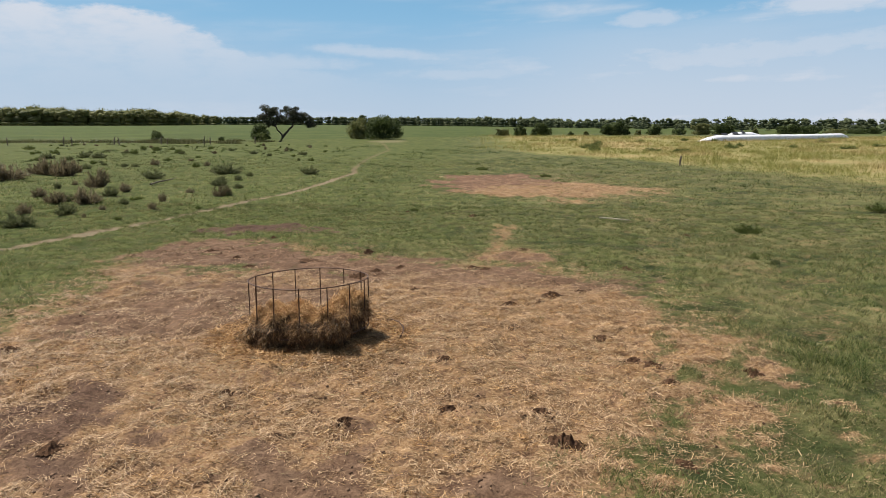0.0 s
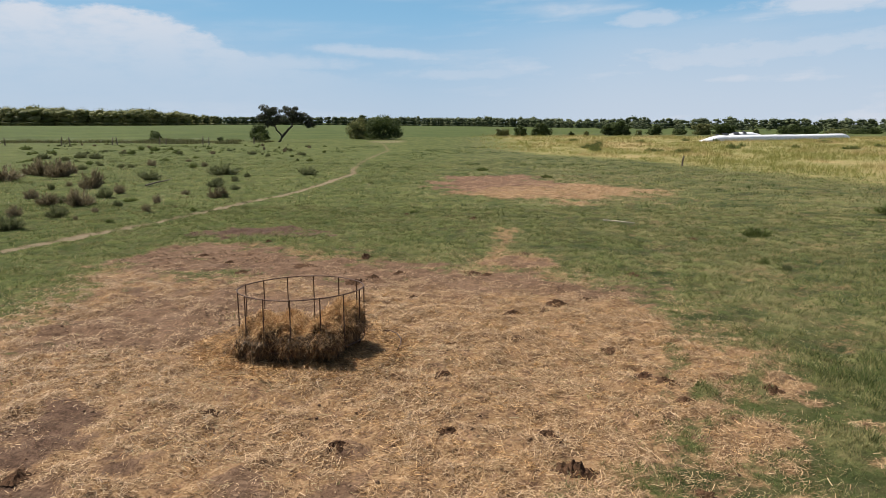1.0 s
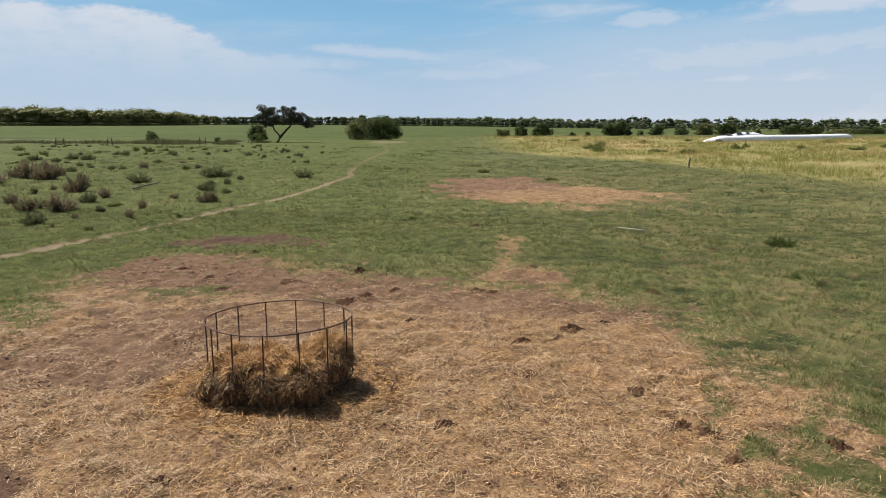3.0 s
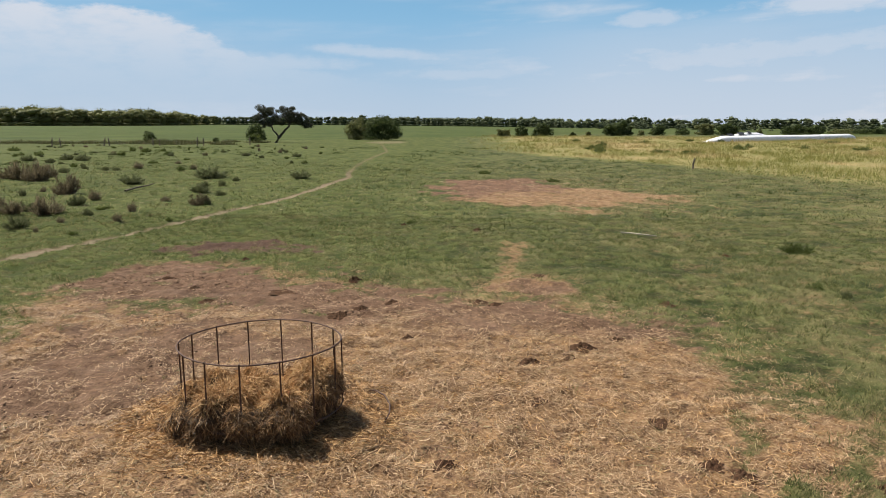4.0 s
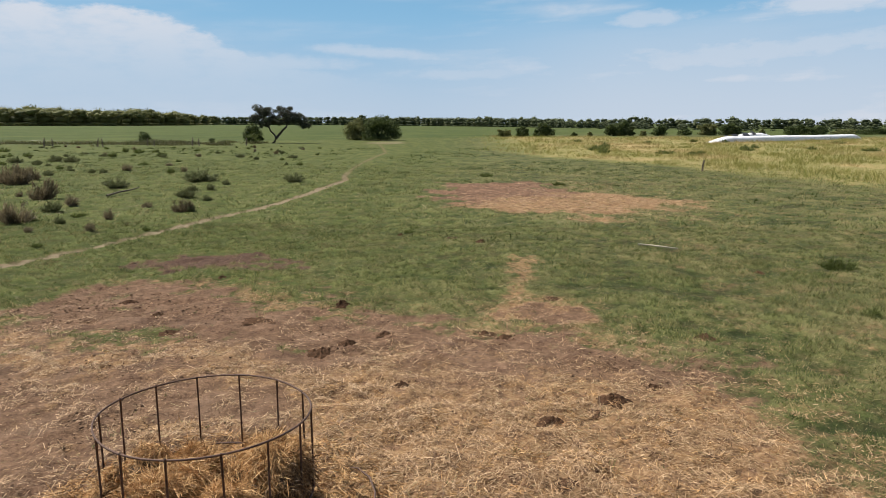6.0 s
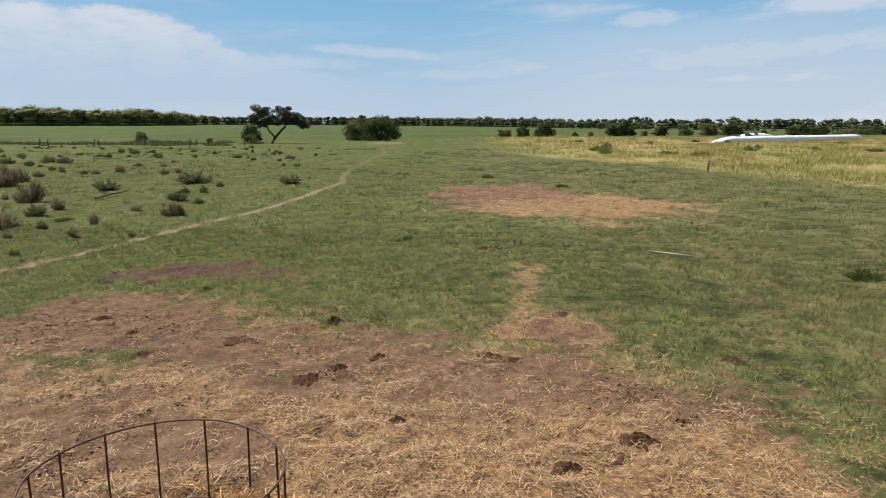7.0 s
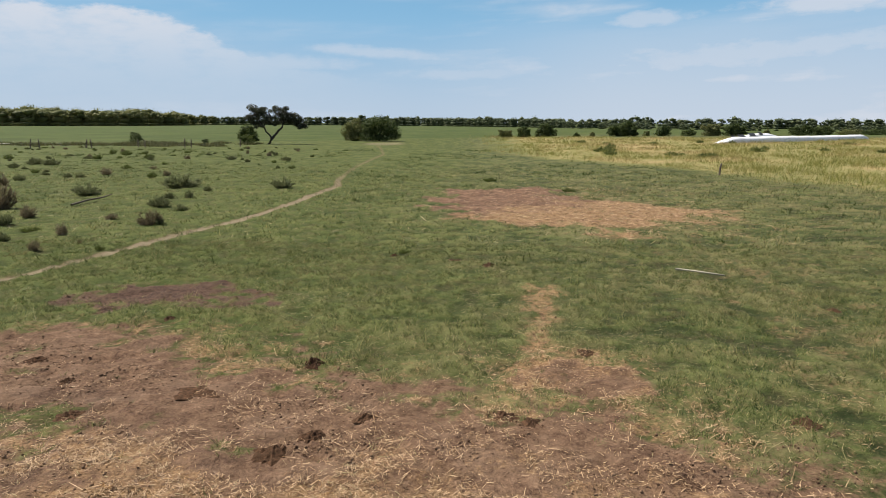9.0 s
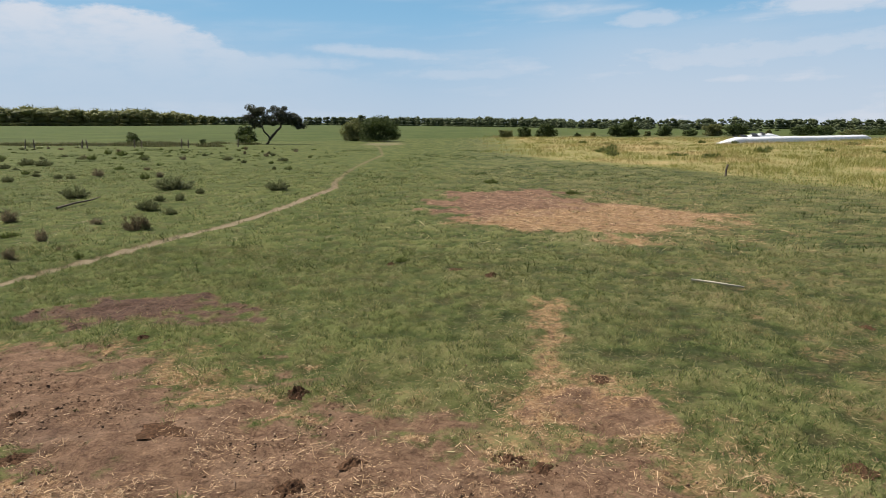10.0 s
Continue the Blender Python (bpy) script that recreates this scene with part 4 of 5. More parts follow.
# ---- shrubs ----
def shrub_meshes(seed, upright, spread, n_stems, n_leaves, leaf):
    r = np.random.default_rng(seed)
    bm = bmesh.new()
    tips = []
    for i in range(n_stems):
        a = r.uniform(0, 2 * math.pi)
        lean = math.sqrt(r.uniform(0.0, 1.0)) * spread
        h = upright * r.uniform(0.35, 1.3) * math.sqrt(max(0.12, 1 - 0.85 * (lean / spread) ** 2))
        foot = 0.45 * lean
        p0 = Vector((math.cos(a) * foot, math.sin(a) * foot, -0.03))
        p2 = Vector((math.cos(a) * lean, math.sin(a) * lean, h))
        p1 = (p0 + p2) / 2 + Vector((r.normal(0, 0.04), r.normal(0, 0.04), 0.08 * h))
        tube_bm(bm, [p0, p1, p2], [0.009, 0.006, 0.003], 3)
        tips.append((p0, p1, p2))
    stems = bm
    k = r.integers(0, n_stems, n_leaves)
    t = r.uniform(0.05, 1.05, n_leaves)
    P = np.array([[*(a * (1 - q) ** 2 + b * 2 * q * (1 - q) + c * q * q)] for (a, b, c), q in ((tips[i], q) for i, q in zip(k, t))])
    D = np.array([[*(tips[i][2] - tips[i][0]).normalized()] for i in k]) + r.normal(0, 0.38, P.shape)
    D /= np.linalg.norm(D, axis=1)[:, None]
    P += r.normal(0, 0.04, P.shape) * np.array([1, 1, 0.6])
    P[:, 2] = np.maximum(P[:, 2], 0.005)
    S = np.cross(D, r.normal(0, 1, P.shape))
    S *= (leaf * 0.15 * r.uniform(0.6, 1.4, n_leaves) / np.linalg.norm(S, axis=1))[:, None]
    v = np.stack([P - S, P + S, P + D * (leaf * 1.4 * r.uniform(0.6, 1.5, n_leaves))[:, None]], 1).reshape(-1, 3)
    f = np.arange(3 * n_leaves).reshape(-1, 3)
    return stems, v, f


def make_shrub(kind, seed, upright, spread, n_stems, n_leaves, leaf, mat, label):
    ob = tagged(new(kind), label, "shrub", "shrubs in the pasture")
    stems, v, f = shrub_meshes(seed, upright, spread, n_stems, n_leaves, leaf)
    tagged(part("stalk", bm_mesh("stalk", stems, GREY_WOOD), ob), kind="stuff")
    part("foliage", mesh_np("foliage", v, f, mat), ob)
    return ob


SHRUBS = [
    make_shrub("shrub", 1, 0.48, 0.72, 60, 2400, 0.10, WEED, "low grey-green weedy shrub on grazed turf"),
    make_shrub("shrub", 2, 0.40, 0.62, 50, 1900, 0.09, WEED, "low grey-green weedy shrub on grazed turf"),
    make_shrub("dry_weed", 3, 0.72, 0.42, 44, 800, 0.11, BROWNWEED, "upright brown dried weed clump on grazed turf"),
    make_shrub("dry_weed", 4, 0.60, 0.62, 64, 1500, 0.11, BROWNWEED, "spreading reddish-brown dried weed clump"),
    make_shrub("weed", 5, 0.34, 0.50, 34, 1000, 0.09, GREENWEED, "small dark green weed on grazed turf"),
]
used_kind = set()


def plant(kind, x, y, w, h, seed):
    r = np.random.default_rng(seed)
    m = Matrix.Translation((x, y, float(bumps(np.array([x]), np.array([y]))[0]))) @ Matrix.Rotation(r.uniform(0, 6.28), 4, "Z") @ Matrix.Diagonal((0.78 * w, 0.78 * w * r.uniform(0.7, 1.1), (0.98 if kind in (2, 3) else 0.78) * h, 1))
    if kind in used_kind:
        copy_thing(SHRUBS[kind], m)
    else:
        used_kind.add(kind)
        SHRUBS[kind].matrix_basis = m


PLANTS = [
    # kind, x, y, width, height
    (0, -46.1, 72.9, 1.34, 1.34), (1, -42.1, 70.3, 1.0, 1.19), (0, -43.4, 75.4, 1.28, 1.39), (0, -41.2, 74.5, 1.59, 1.37), (3, -33.2, 51.2, 1.75, 1.25), (3, -32.2, 50.8, 1.62, 1.46),
    (3, -30.5, 49.6, 1.7, 1.53), (3, -29.9, 49.6, 1.46, 1.2), (3, -31.2, 52.9, 1.33, 1.17), (1, -32.9, 57.3, 1.1, 1.15), (1, -33.9, 61.9, 0.87, 0.83), (1, -31.0, 60.1, 0.95, 0.91),
    (1, -30.1, 60.2, 0.95, 0.91), (2, -29.6, 63.0, 1.64, 0.71), (0, -22.7, 48.0, 1.35, 1.19), (4, -37.7, 87.6, 1.56, 1.59), (2, -24.9, 42.0, 0.47, 0.57), (1, -24.8, 39.9, 0.75, 1.03),
    (3, -23.1, 41.2, 1.2, 1.34), (0, -19.7, 36.5, 0.84, 0.97), (2, -20.0, 38.6, 1.06, 0.97), (3, -19.0, 33.0, 1.58, 1.04), (0, -20.6, 33.9, 0.73, 0.89), (3, -20.5, 32.7, 0.86, 0.69),
    (0, -17.6, 28.8, 0.8, 1.04), (2, -16.5, 28.2, 0.34, 0.36), (2, -17.0, 30.6, 0.66, 0.42), (1, -17.0, 32.6, 0.65, 0.92), (2, -15.8, 34.2, 0.72, 0.78), (2, -14.8, 31.0, 0.53, 0.65),
    (2, -14.1, 32.4, 0.2, 0.23), (4, -12.7, 31.2, 0.41, 0.46), (2, -16.0, 38.2, 0.76, 0.48), (2, -24.3, 62.1, 0.73, 0.81), (0, -19.4, 53.4, 1.93, 1.7), (1, -17.3, 46.8, 0.89, 0.92),
    (1, -16.2, 46.9, 0.89, 1.16), (0, -16.1, 43.0, 0.88, 1.05), (1, -14.4, 41.6, 0.78, 0.88), (3, -13.7, 36.9, 0.81, 0.71), (1, -13.3, 36.9, 0.8, 0.95), (4, -24.7, 60.6, 0.92, 1.2),
    (1, -16.6, 50.7, 0.7, 0.92), (4, -63.5, 96.3, 1.94, 1.56), (4, -52.4, 84.5, 1.51, 1.19), (4, -42.7, 85.5, 1.14, 1.38), (4, -47.6, 98.2, 1.32, 1.6), (4, -44.2, 95.0, 1.49, 1.54),
    (1, -36.3, 84.8, 1.38, 1.16), (2, -28.9, 69.8, 0.83, 0.53), (4, -31.8, 70.4, 1.24, 0.84), (4, -37.8, 61.6, 1.34, 0.73), (4, -17.6, 35.1, 0.79, 0.53), (4, -14.7, 27.6, 0.39, 0.35),
    (0, -17.6, 25.5, 1.1, 1.1), (2, -19.4, 28.7, 0.99, 1.0), (2, -23.0, 35.3, 1.21, 1.0), (3, -32.2, 46.4, 3.04, 1.3), (0, -12.6, 52.9, 1.43, 1.2), (1, -27.6, 86.0, 1.76, 1.2),
    (4, 10.2, 25.2, 0.99, 0.9), (4, 19.0, 32.3, 1.65, 0.9), (1, 8.75, 19.6, 0.55, 0.45), (4, 8.4, 20.4, 0.55, 0.5), (1, -21.0, 84.8, 1.87, 1.2), (4, 5.6, 52.0, 0.88, 0.7),
    (4, 0.9, 59.5, 1.1, 0.8), (4, -2.6, 31.2, 0.44, 0.35),
]
for i, row in enumerate(PLANTS):
    plant(*row, 500 + i)
# small weeds dotted further over the left pasture
r = np.random.default_rng(77)
for i in range(60):
    y = r.uniform(62, 122)
    x = r.uniform(-0.62 * y - 3, -0.16 * y - 5)
    if abs(float(line_dist(np.array([x]), np.array([y]), PATH)[0])) > 1.5:
        plant(int(r.choice([0, 1, 2, 4, 4])), x, y, r.uniform(0.5, 1.1), r.uniform(0.5, 0.95), 700 + i)
for i in range(18):
    y = r.uniform(95, 165)
    x = r.uniform(0.14 * y, 0.60 * y)
    plant(4, x, y, r.uniform(1.6, 3.2), r.uniform(1.3, 2.2), 800 + i)

# ---- dung, stick, pole, posts ----
def dung_mesh(seed, size):
    """A trodden pat: one lumpy, cracked cake that thins out raggedly into the ground."""
    na, nu = 44, 15
    off = Vector((seed * 3.7, seed * 1.9, 4.2))
    bm = bmesh.new()
    rows = []
    for i in range(1, nu + 1):
        k = i / nu
        row = []
        for j in range(na):
            a = 2 * math.pi * j / na
            c = Vector((math.cos(a), 0.8 * math.sin(a), 0.0))
            reach = size * 1.2 * (1 + 0.5 * noise.noise(c * 1.3 + off) + 0.32 * noise.noise(c * 4.0 + off))
            p = c * (reach * k)
            lump = 0.7 + 0.9 * noise.noise(p / 0.06 + off) + 0.6 * noise.noise(p / 0.028 - off)
            row.append(bm.verts.new((p.x, p.y, 0.058 * (1 - k ** 1.6) * max(lump, -0.2) + 0.022 * (1 - k) - 0.02 * k)))
        rows.append(row)
    tip = bm.verts.new((0, 0, 0.055))
    for j in range(na):
        bm.faces.new((tip, rows[0][j], rows[0][(j + 1) % na]))
        for u, v in zip(rows, rows[1:]):
            bm.faces.new((u[j], v[j], v[(j + 1) % na], u[(j + 1) % na]))
    return bm_mesh("dung_pat", bm, DUNG, False)


DUNG_SHAPES = [dung_mesh(s, 0.17) for s in range(5)]
DUNG_AT = [
    (1.19, 8.15, 1.15, 1.7), (-0.34, 9.1, 0.9, 0.9), (0.89, 14.7, 1.0, 1.0), (1.9, 15.45, 1.2, 1.2), (2.8, 11.25, 1.0, 0.6), (3.1, 11.0, 1.0, 0.9), (3.2, 10.3, 0.8, 1.0),
    (4.6, 10.8, 0.8, 1.2), (2.6, 7.7, 0.7, 0.7), (1.0, 9.0, 0.9, 0.8), (-1.7, 8.6, 0.7, 0.9), (-8.2, 11.3, 1.2, 1.1), (-5.2, 7.7, 0.9, 0.8), (-3.6, 9.4, 0.7, 0.6),
    (-1.33, 15.93, 0.9, 1.0), (-2.95, 17.5, 1.5, 1.2), (-2.55, 17.85, 1.1, 1.1), (0.9, 13.1, 0.9, 0.5), (-3.18, 20.8, 1.0, 1.4), (-1.92, 18.55, 0.8, 0.8), (0.1, 18.8, 1.1, 0.9), (0.45, 18.6, 0.9, 0.8), (2.46, 12.4, 0.9, 0.7), (-0.42, 11.05, 0.8, 0.9),
    (-2.9, 31.0, 0.8, 0.9), (-6.98, 23.5, 0.7, 0.9), (-4.7, 19.4, 1.6, 0.6), (1.7, 21.7, 0.9, 0.6), (4.3, 18.7, 1.0, 0.9), (7.9, 25.0, 0.8, 0.7), (0.1, 29.3, 1.0, 1.2),
    (-8.1, 20.6, 1.2, 0.8), (-7.0, 19.8, 0.9, 0.9), (-6.2, 18.5, 1.1, 0.7), (1.6, 15.0, 0.7, 0.6), (2.7, 16.2, 0.9, 0.8), (-0.9, 30.0, 1.4, 0.4),
]
for i, (x, y, w, h) in enumerate(DUNG_AT):
    ob = new("dung_pat", DUNG_SHAPES[i % 5])
    z = float(bumps(np.array([x]), np.array([y]))[0])
    ob.matrix_basis = Matrix.Translation((x, y, z)) @ Matrix.Rotation(i * 1.7, 4, "Z") @ Matrix.Diagonal((1.1 * w, 1.1 * w, 0.95 * h, 1))
    tagged(ob, "dark crumbled cow pat on the trodden ground", "dung", "cow pats")


# crumbs trodden out of the pats
r = np.random.default_rng(455)
at = np.array([(x, y, w) for x, y, w, h in DUNG_AT])
at = np.repeat(at, 26, 0)
n = len(at)
ang, far = r.uniform(0, 6.28, n), np.abs(r.normal(0, 0.24, n)) * at[:, 2] + 0.04
px, py, size = at[:, 0] + far * np.cos(ang), at[:, 1] + 0.8 * far * np.sin(ang), r.uniform(0.008, 0.030, n)
shape = np.array([(1, 0, 0), (-0.5, 0.87, 0), (-0.5, -0.87, 0), (0, 0, 0.7)])
V = shape[None] * size[:, None, None] * r.uniform(0.6, 1.4, (n, 4, 1)) + np.stack([px, py, bumps(px, py) - 0.002], 1)[:, None]
F = (np.array([(0, 1, 3), (1, 2, 3), (2, 0, 3)])[None] + (np.arange(n) * 4)[:, None, None]).reshape(-1, 3)
tagged(new("dung_crumbs", mesh_np("dung_crumbs", V.reshape(-1, 3), F, DUNG)), "dark crumbs of dung trodden into the ground", "dung", kind="stuff")


def stick(name, pts, radii, mat, label, cat):
    ob = tagged(new(name), label, cat)
    c = Vector(pts[0])
    ob.location = c
    part("shaft", bm_mesh("shaft", tube_bm(bmesh.new(), [Vector(p) - c for p in pts], radii, 8), mat), ob)
    return ob


stick("pole", [(5.45, 28.95, 0.06), (5.9, 28.62, 0.07), (6.55, 28.15, 0.06)], [0.030, 0.030, 0.024], PALE_WOOD, "pale weathered pole lying in the grass", "pole")
stick("branch", [(-20.4, 42.6, 0.08), (-20.5, 44.2, 0.13), (-20.55, 45.8, 0.11), (-20.65, 47.0, 0.16)], [0.06, 0.05, 0.04, 0.025], GREY_WOOD, "dark fallen branch lying on the turf", "branch")
stick("field_post", [(20.05, 67.0, -0.1), (20.06, 67.0, 0.5), (20.16, 67.0, 0.95)], [0.09, 0.085, 0.08], GREY_WOOD, "short leaning wooden post at the edge of tall grass", "post")


def make_fence():
    fence = tagged(new("wire_fence"), "old wire fence on crooked grey wooden posts", "fence")
    spots = [(-112, 108.5, 1.3, 0.03), (-100, 109.3, 1.3, -0.05), (-88, 110.6, 1.35, 0.04), (-77.4, 112.0, 1.3, -0.06), (-68.3, 112.8, 1.5, 0.12), (-66.9, 112.9, 1.45, -0.10),
             (-61.6, 116.5, 1.4, 0.16), (-60.7, 116.5, 1.4, -0.16), (-55.0, 120.2, 1.35, 0.02), (-54.0, 120.5, 1.2, 0.05), (-47.6, 121.0, 1.5, 0.06), (-46.6, 121.3, 1.35, -0.02), (-40.0, 126.0, 1.3, 0.04)]
    for i, (x, y, h, lean) in enumerate(spots):
        q = [(x, y, -0.1), (x + lean * 0.4, y, h * 0.5), (x + lean * 1.2, y + 0.02, h)]
        part("post", bm_mesh("post", tube_bm(bmesh.new(), q, [0.11, 0.10, 0.085], 7), GREY_WOOD), fence)
    for z in (0.45, 0.8, 1.1):
        part("wire", bm_mesh("wire", tube_bm(bmesh.new(), [(x, y - 0.15, z) for x, y, h, l in spots], 0.004, 4), WIRE), fence)
    return fence


make_fence()

# ---- silage bags ----
def bag_mesh(name, length, seed, w=1.45, top=1.8, nose=6.0, tail=4.0):
    """A long film tube lying on the ground, slumped, tapering at both ends."""
    ns, nk = 90, 20
    vs, fs = [], []
    for i in range(ns):
        s = length * i / (ns - 1)
        t = min(1.0, s / nose) ** 0.75 if s < nose else min(1.0, max(0.0, (length - s) / tail)) ** 0.55
        t = max(t, 0.03)
        slump = 1 + 0.09 * noise.noise(Vector((s * 0.12, seed, 0))) + 0.03 * noise.noise(Vector((s * 0.6, seed, 3)))
        ww = w * (0.55 + 0.45 * t) * (1 + 0.06 * noise.noise(Vector((s * 0.5, seed, 9))))
        for k in range(nk + 1):
            a = math.pi * k / nk
            c, q = math.cos(a), math.sin(a)
            x = ww * math.copysign(abs(c) ** 0.75, c)
            z = top * t * slump * q ** 0.8 * (1 + 0.05 * noise.noise(Vector((s * 0.9, k * 0.5, seed))))
            vs.append((s, x, z - 0.02))
    for i in range(ns - 1):
        for k in range(nk):
            a = i * (nk + 1) + k
            fs.append((a, a + nk + 1, a + nk + 2, a + 1))
    for e in (0, (ns - 1) * (nk + 1)):
        m = len(vs)
        vs.append((vs[e][0], 0, 0))
        for k in range(nk):
            fs.append((e + k, e + k + 1, m, m))
    me = bpy.data.meshes.new(name)
    me.from_pydata(vs, [], [tuple(dict.fromkeys(q)) for q in fs])
    for p_ in me.polygons:
        p_.use_smooth = True
    me.materials.append(BAG)
    return me


def make_bag_thing(x0, y0, x1, y1, seed, label, **kw):
    L = math.hypot(x1 - x0, y1 - y0)
    ob = tagged(new("silage_bag"), label, "silage bag", "silage bags")
    ob.matrix_basis = Matrix.Translation((x0, y0, 0)) @ Matrix.Rotation(math.atan2(y1 - y0, x1 - x0), 4, "Z")
    part("film_tube", bag_mesh("film_tube", L, seed, **kw), ob)
    return ob, L


bag_a, LA = make_bag_thing(51.5, 158.5, 109.0, 206.0, 1.3, "long white plastic silage bag lying in dry grass", top=1.30, nose=7.0)
bag_b, LB = make_bag_thing(56.0, 168.0, 78.0, 188.0, 5.1, "shorter white silage bag with torn black lining", top=1.85, nose=15.0, tail=8.0)
bm = bmesh.new()
for s, y, l in ((3.0, -0.6, 1.8), (6.5, 0.2, 2.6), (11.0, -0.3, 3.2), (15.5, -0.5, 1.5)):
    rows = []
    for i in range(7):
        u = i / 6
        rows.append([bm.verts.new((s + l * u, -1.25 + 1.0 * w_ + 0.2 * y + 0.12 * noise.noise(Vector((s + i, w_, 2))), 0.5 + 0.065 * s + 0.75 * w_ + 0.12 * noise.noise(Vector((s + i, w_ * 3, 7))))) for w_ in (0, 0.35, 0.7, 1.0)])
    for a, b in zip(rows, rows[1:]):
        for k in range(3):
            bm.faces.new((a[k], b[k], b[k + 1], a[k + 1]))
part("torn_lining", bm_mesh("torn_lining", bm, BLACK_FILM), bag_b, "torn flaps of black film")


# ---- trees ----
def crown(lobes, n, leaf, seed, shell=0.45, loose=0.45):
    """Leaf sprays filling rounded lobes (x, y, z, rx, ry, rz), denser towards their skins, with gaps."""
    r = np.random.default_rng(seed)
    vol = np.array([l[3] * l[4] * l[5] for l in lobes]) ** 0.7
    pick = r.choice(len(lobes), n, p=vol / vol.sum())
    L = np.array(lobes)[pick]
    d = r.normal(0, 1, (n, 3))
    d /= np.linalg.norm(d, axis=1)[:, None]
    rad = r.uniform(shell ** 3, 1.0, n) ** (1 / 3) * (0.86 + 0.28 * vnoise(d[:, 0] * 2.2 + pick * 7, d[:, 1] * 2.2 + d[:, 2] * 3.1, 0.5, seed))
    P = L[:, :3] + d * L[:, 3:] * rad[:, None]
    P[:, 2] = np.maximum(P[:, 2], 0.1)
    gap = fbm(P[:, 0] + P[:, 2] * 1.3, P[:, 1] - P[:, 2] * 0.7, max(leaf * 4, 0.5), 2, seed + 3) > 0.30
    P = P[gap]
    n = len(P)
    out = d[gap] + r.normal(0, loose, (n, 3))
    a = np.cross(out, r.normal(0, 1, (n, 3)))
    a /= np.linalg.norm(a, axis=1)[:, None]
    b = np.cross(out, a)
    b /= np.linalg.norm(b, axis=1)[:, None]
    s = (leaf * r.uniform(0.5, 1.3, n))[:, None]
    v = np.stack([P - a * s, P + b * s * 0.55, P + a * s, P - b * s * 0.55], 1).reshape(-1, 3)
    return v, np.arange(4 * n).reshape(-1, 4)


def limb(bm, a, b, ra, rb, seed, wig=0.12, sides=7):
    r = np.random.default_rng(seed)
    a, b = Vector(a), Vector(b)
    L = (b - a).length
    pts = [a.lerp(b, t) + Vector(r.normal(0, wig * L * 0.35, 3)) * (4 * t * (1 - t)) for t in np.linspace(0, 1, 6)]
    tube_bm(bm, pts, [ra + (rb - ra) * t for t in np.linspace(0, 1, 6)], sides)
    return pts


def clumped(lobes, each, size, seed, keep=True):
    """Lobes broken up into smaller clumps set about their skins."""
    r = np.random.default_rng(seed)
    out = list(lobes) if keep else []
    for x, y, z, a, b, c in lobes:
        for _ in range(each):
            d = Vector(r.normal(0, 1, 3)).normalized() * r.uniform(0.45, 0.9)
            k = size * r.uniform(0.7, 1.35)
            out.append((x + d.x * a, y + d.y * b, z + d.z * c, a * k, b * k, c * k * 0.85))
    return out


def make_tree(name, x, y, limbs, lobes, n, leaf, seed, mat, label, cat="tree", shell=0.45, twigs=0, each=4, size=0.42, keep=True):
    lobes = clumped(lobes, each, size, seed + 7, keep)
    ob = tagged(new(name), label, cat)
    ob.location = (x, y, 0)
    bm = bmesh.new()
    knots = []
    for i, (a, b, ra, rb) in enumerate(limbs):
        knots += limb(bm, a, b, ra, rb, seed + i)[2:]
    r = np.random.default_rng(seed + 99)
    for i in range(twigs):
        l = lobes[int(r.integers(0, len(lobes)))]
        d = Vector(r.normal(0, 1, 3)).normalized()
        tip = Vector(l[:3]) + Vector((d.x * l[3], d.y * l[4], abs(d.z) * l[5]))
        s = min(knots, key=lambda k: (k - tip).length)
        limb(bm, s, tip, 0.05, 0.015, seed + 200 + i, 0.2, 4)
    part("trunk", bm_mesh("trunk", bm, BARK), ob)
    v, f = crown(lobes, n, leaf, seed, shell)
    part("crown", mesh_np("crown", v, f, mat), ob)
    return ob


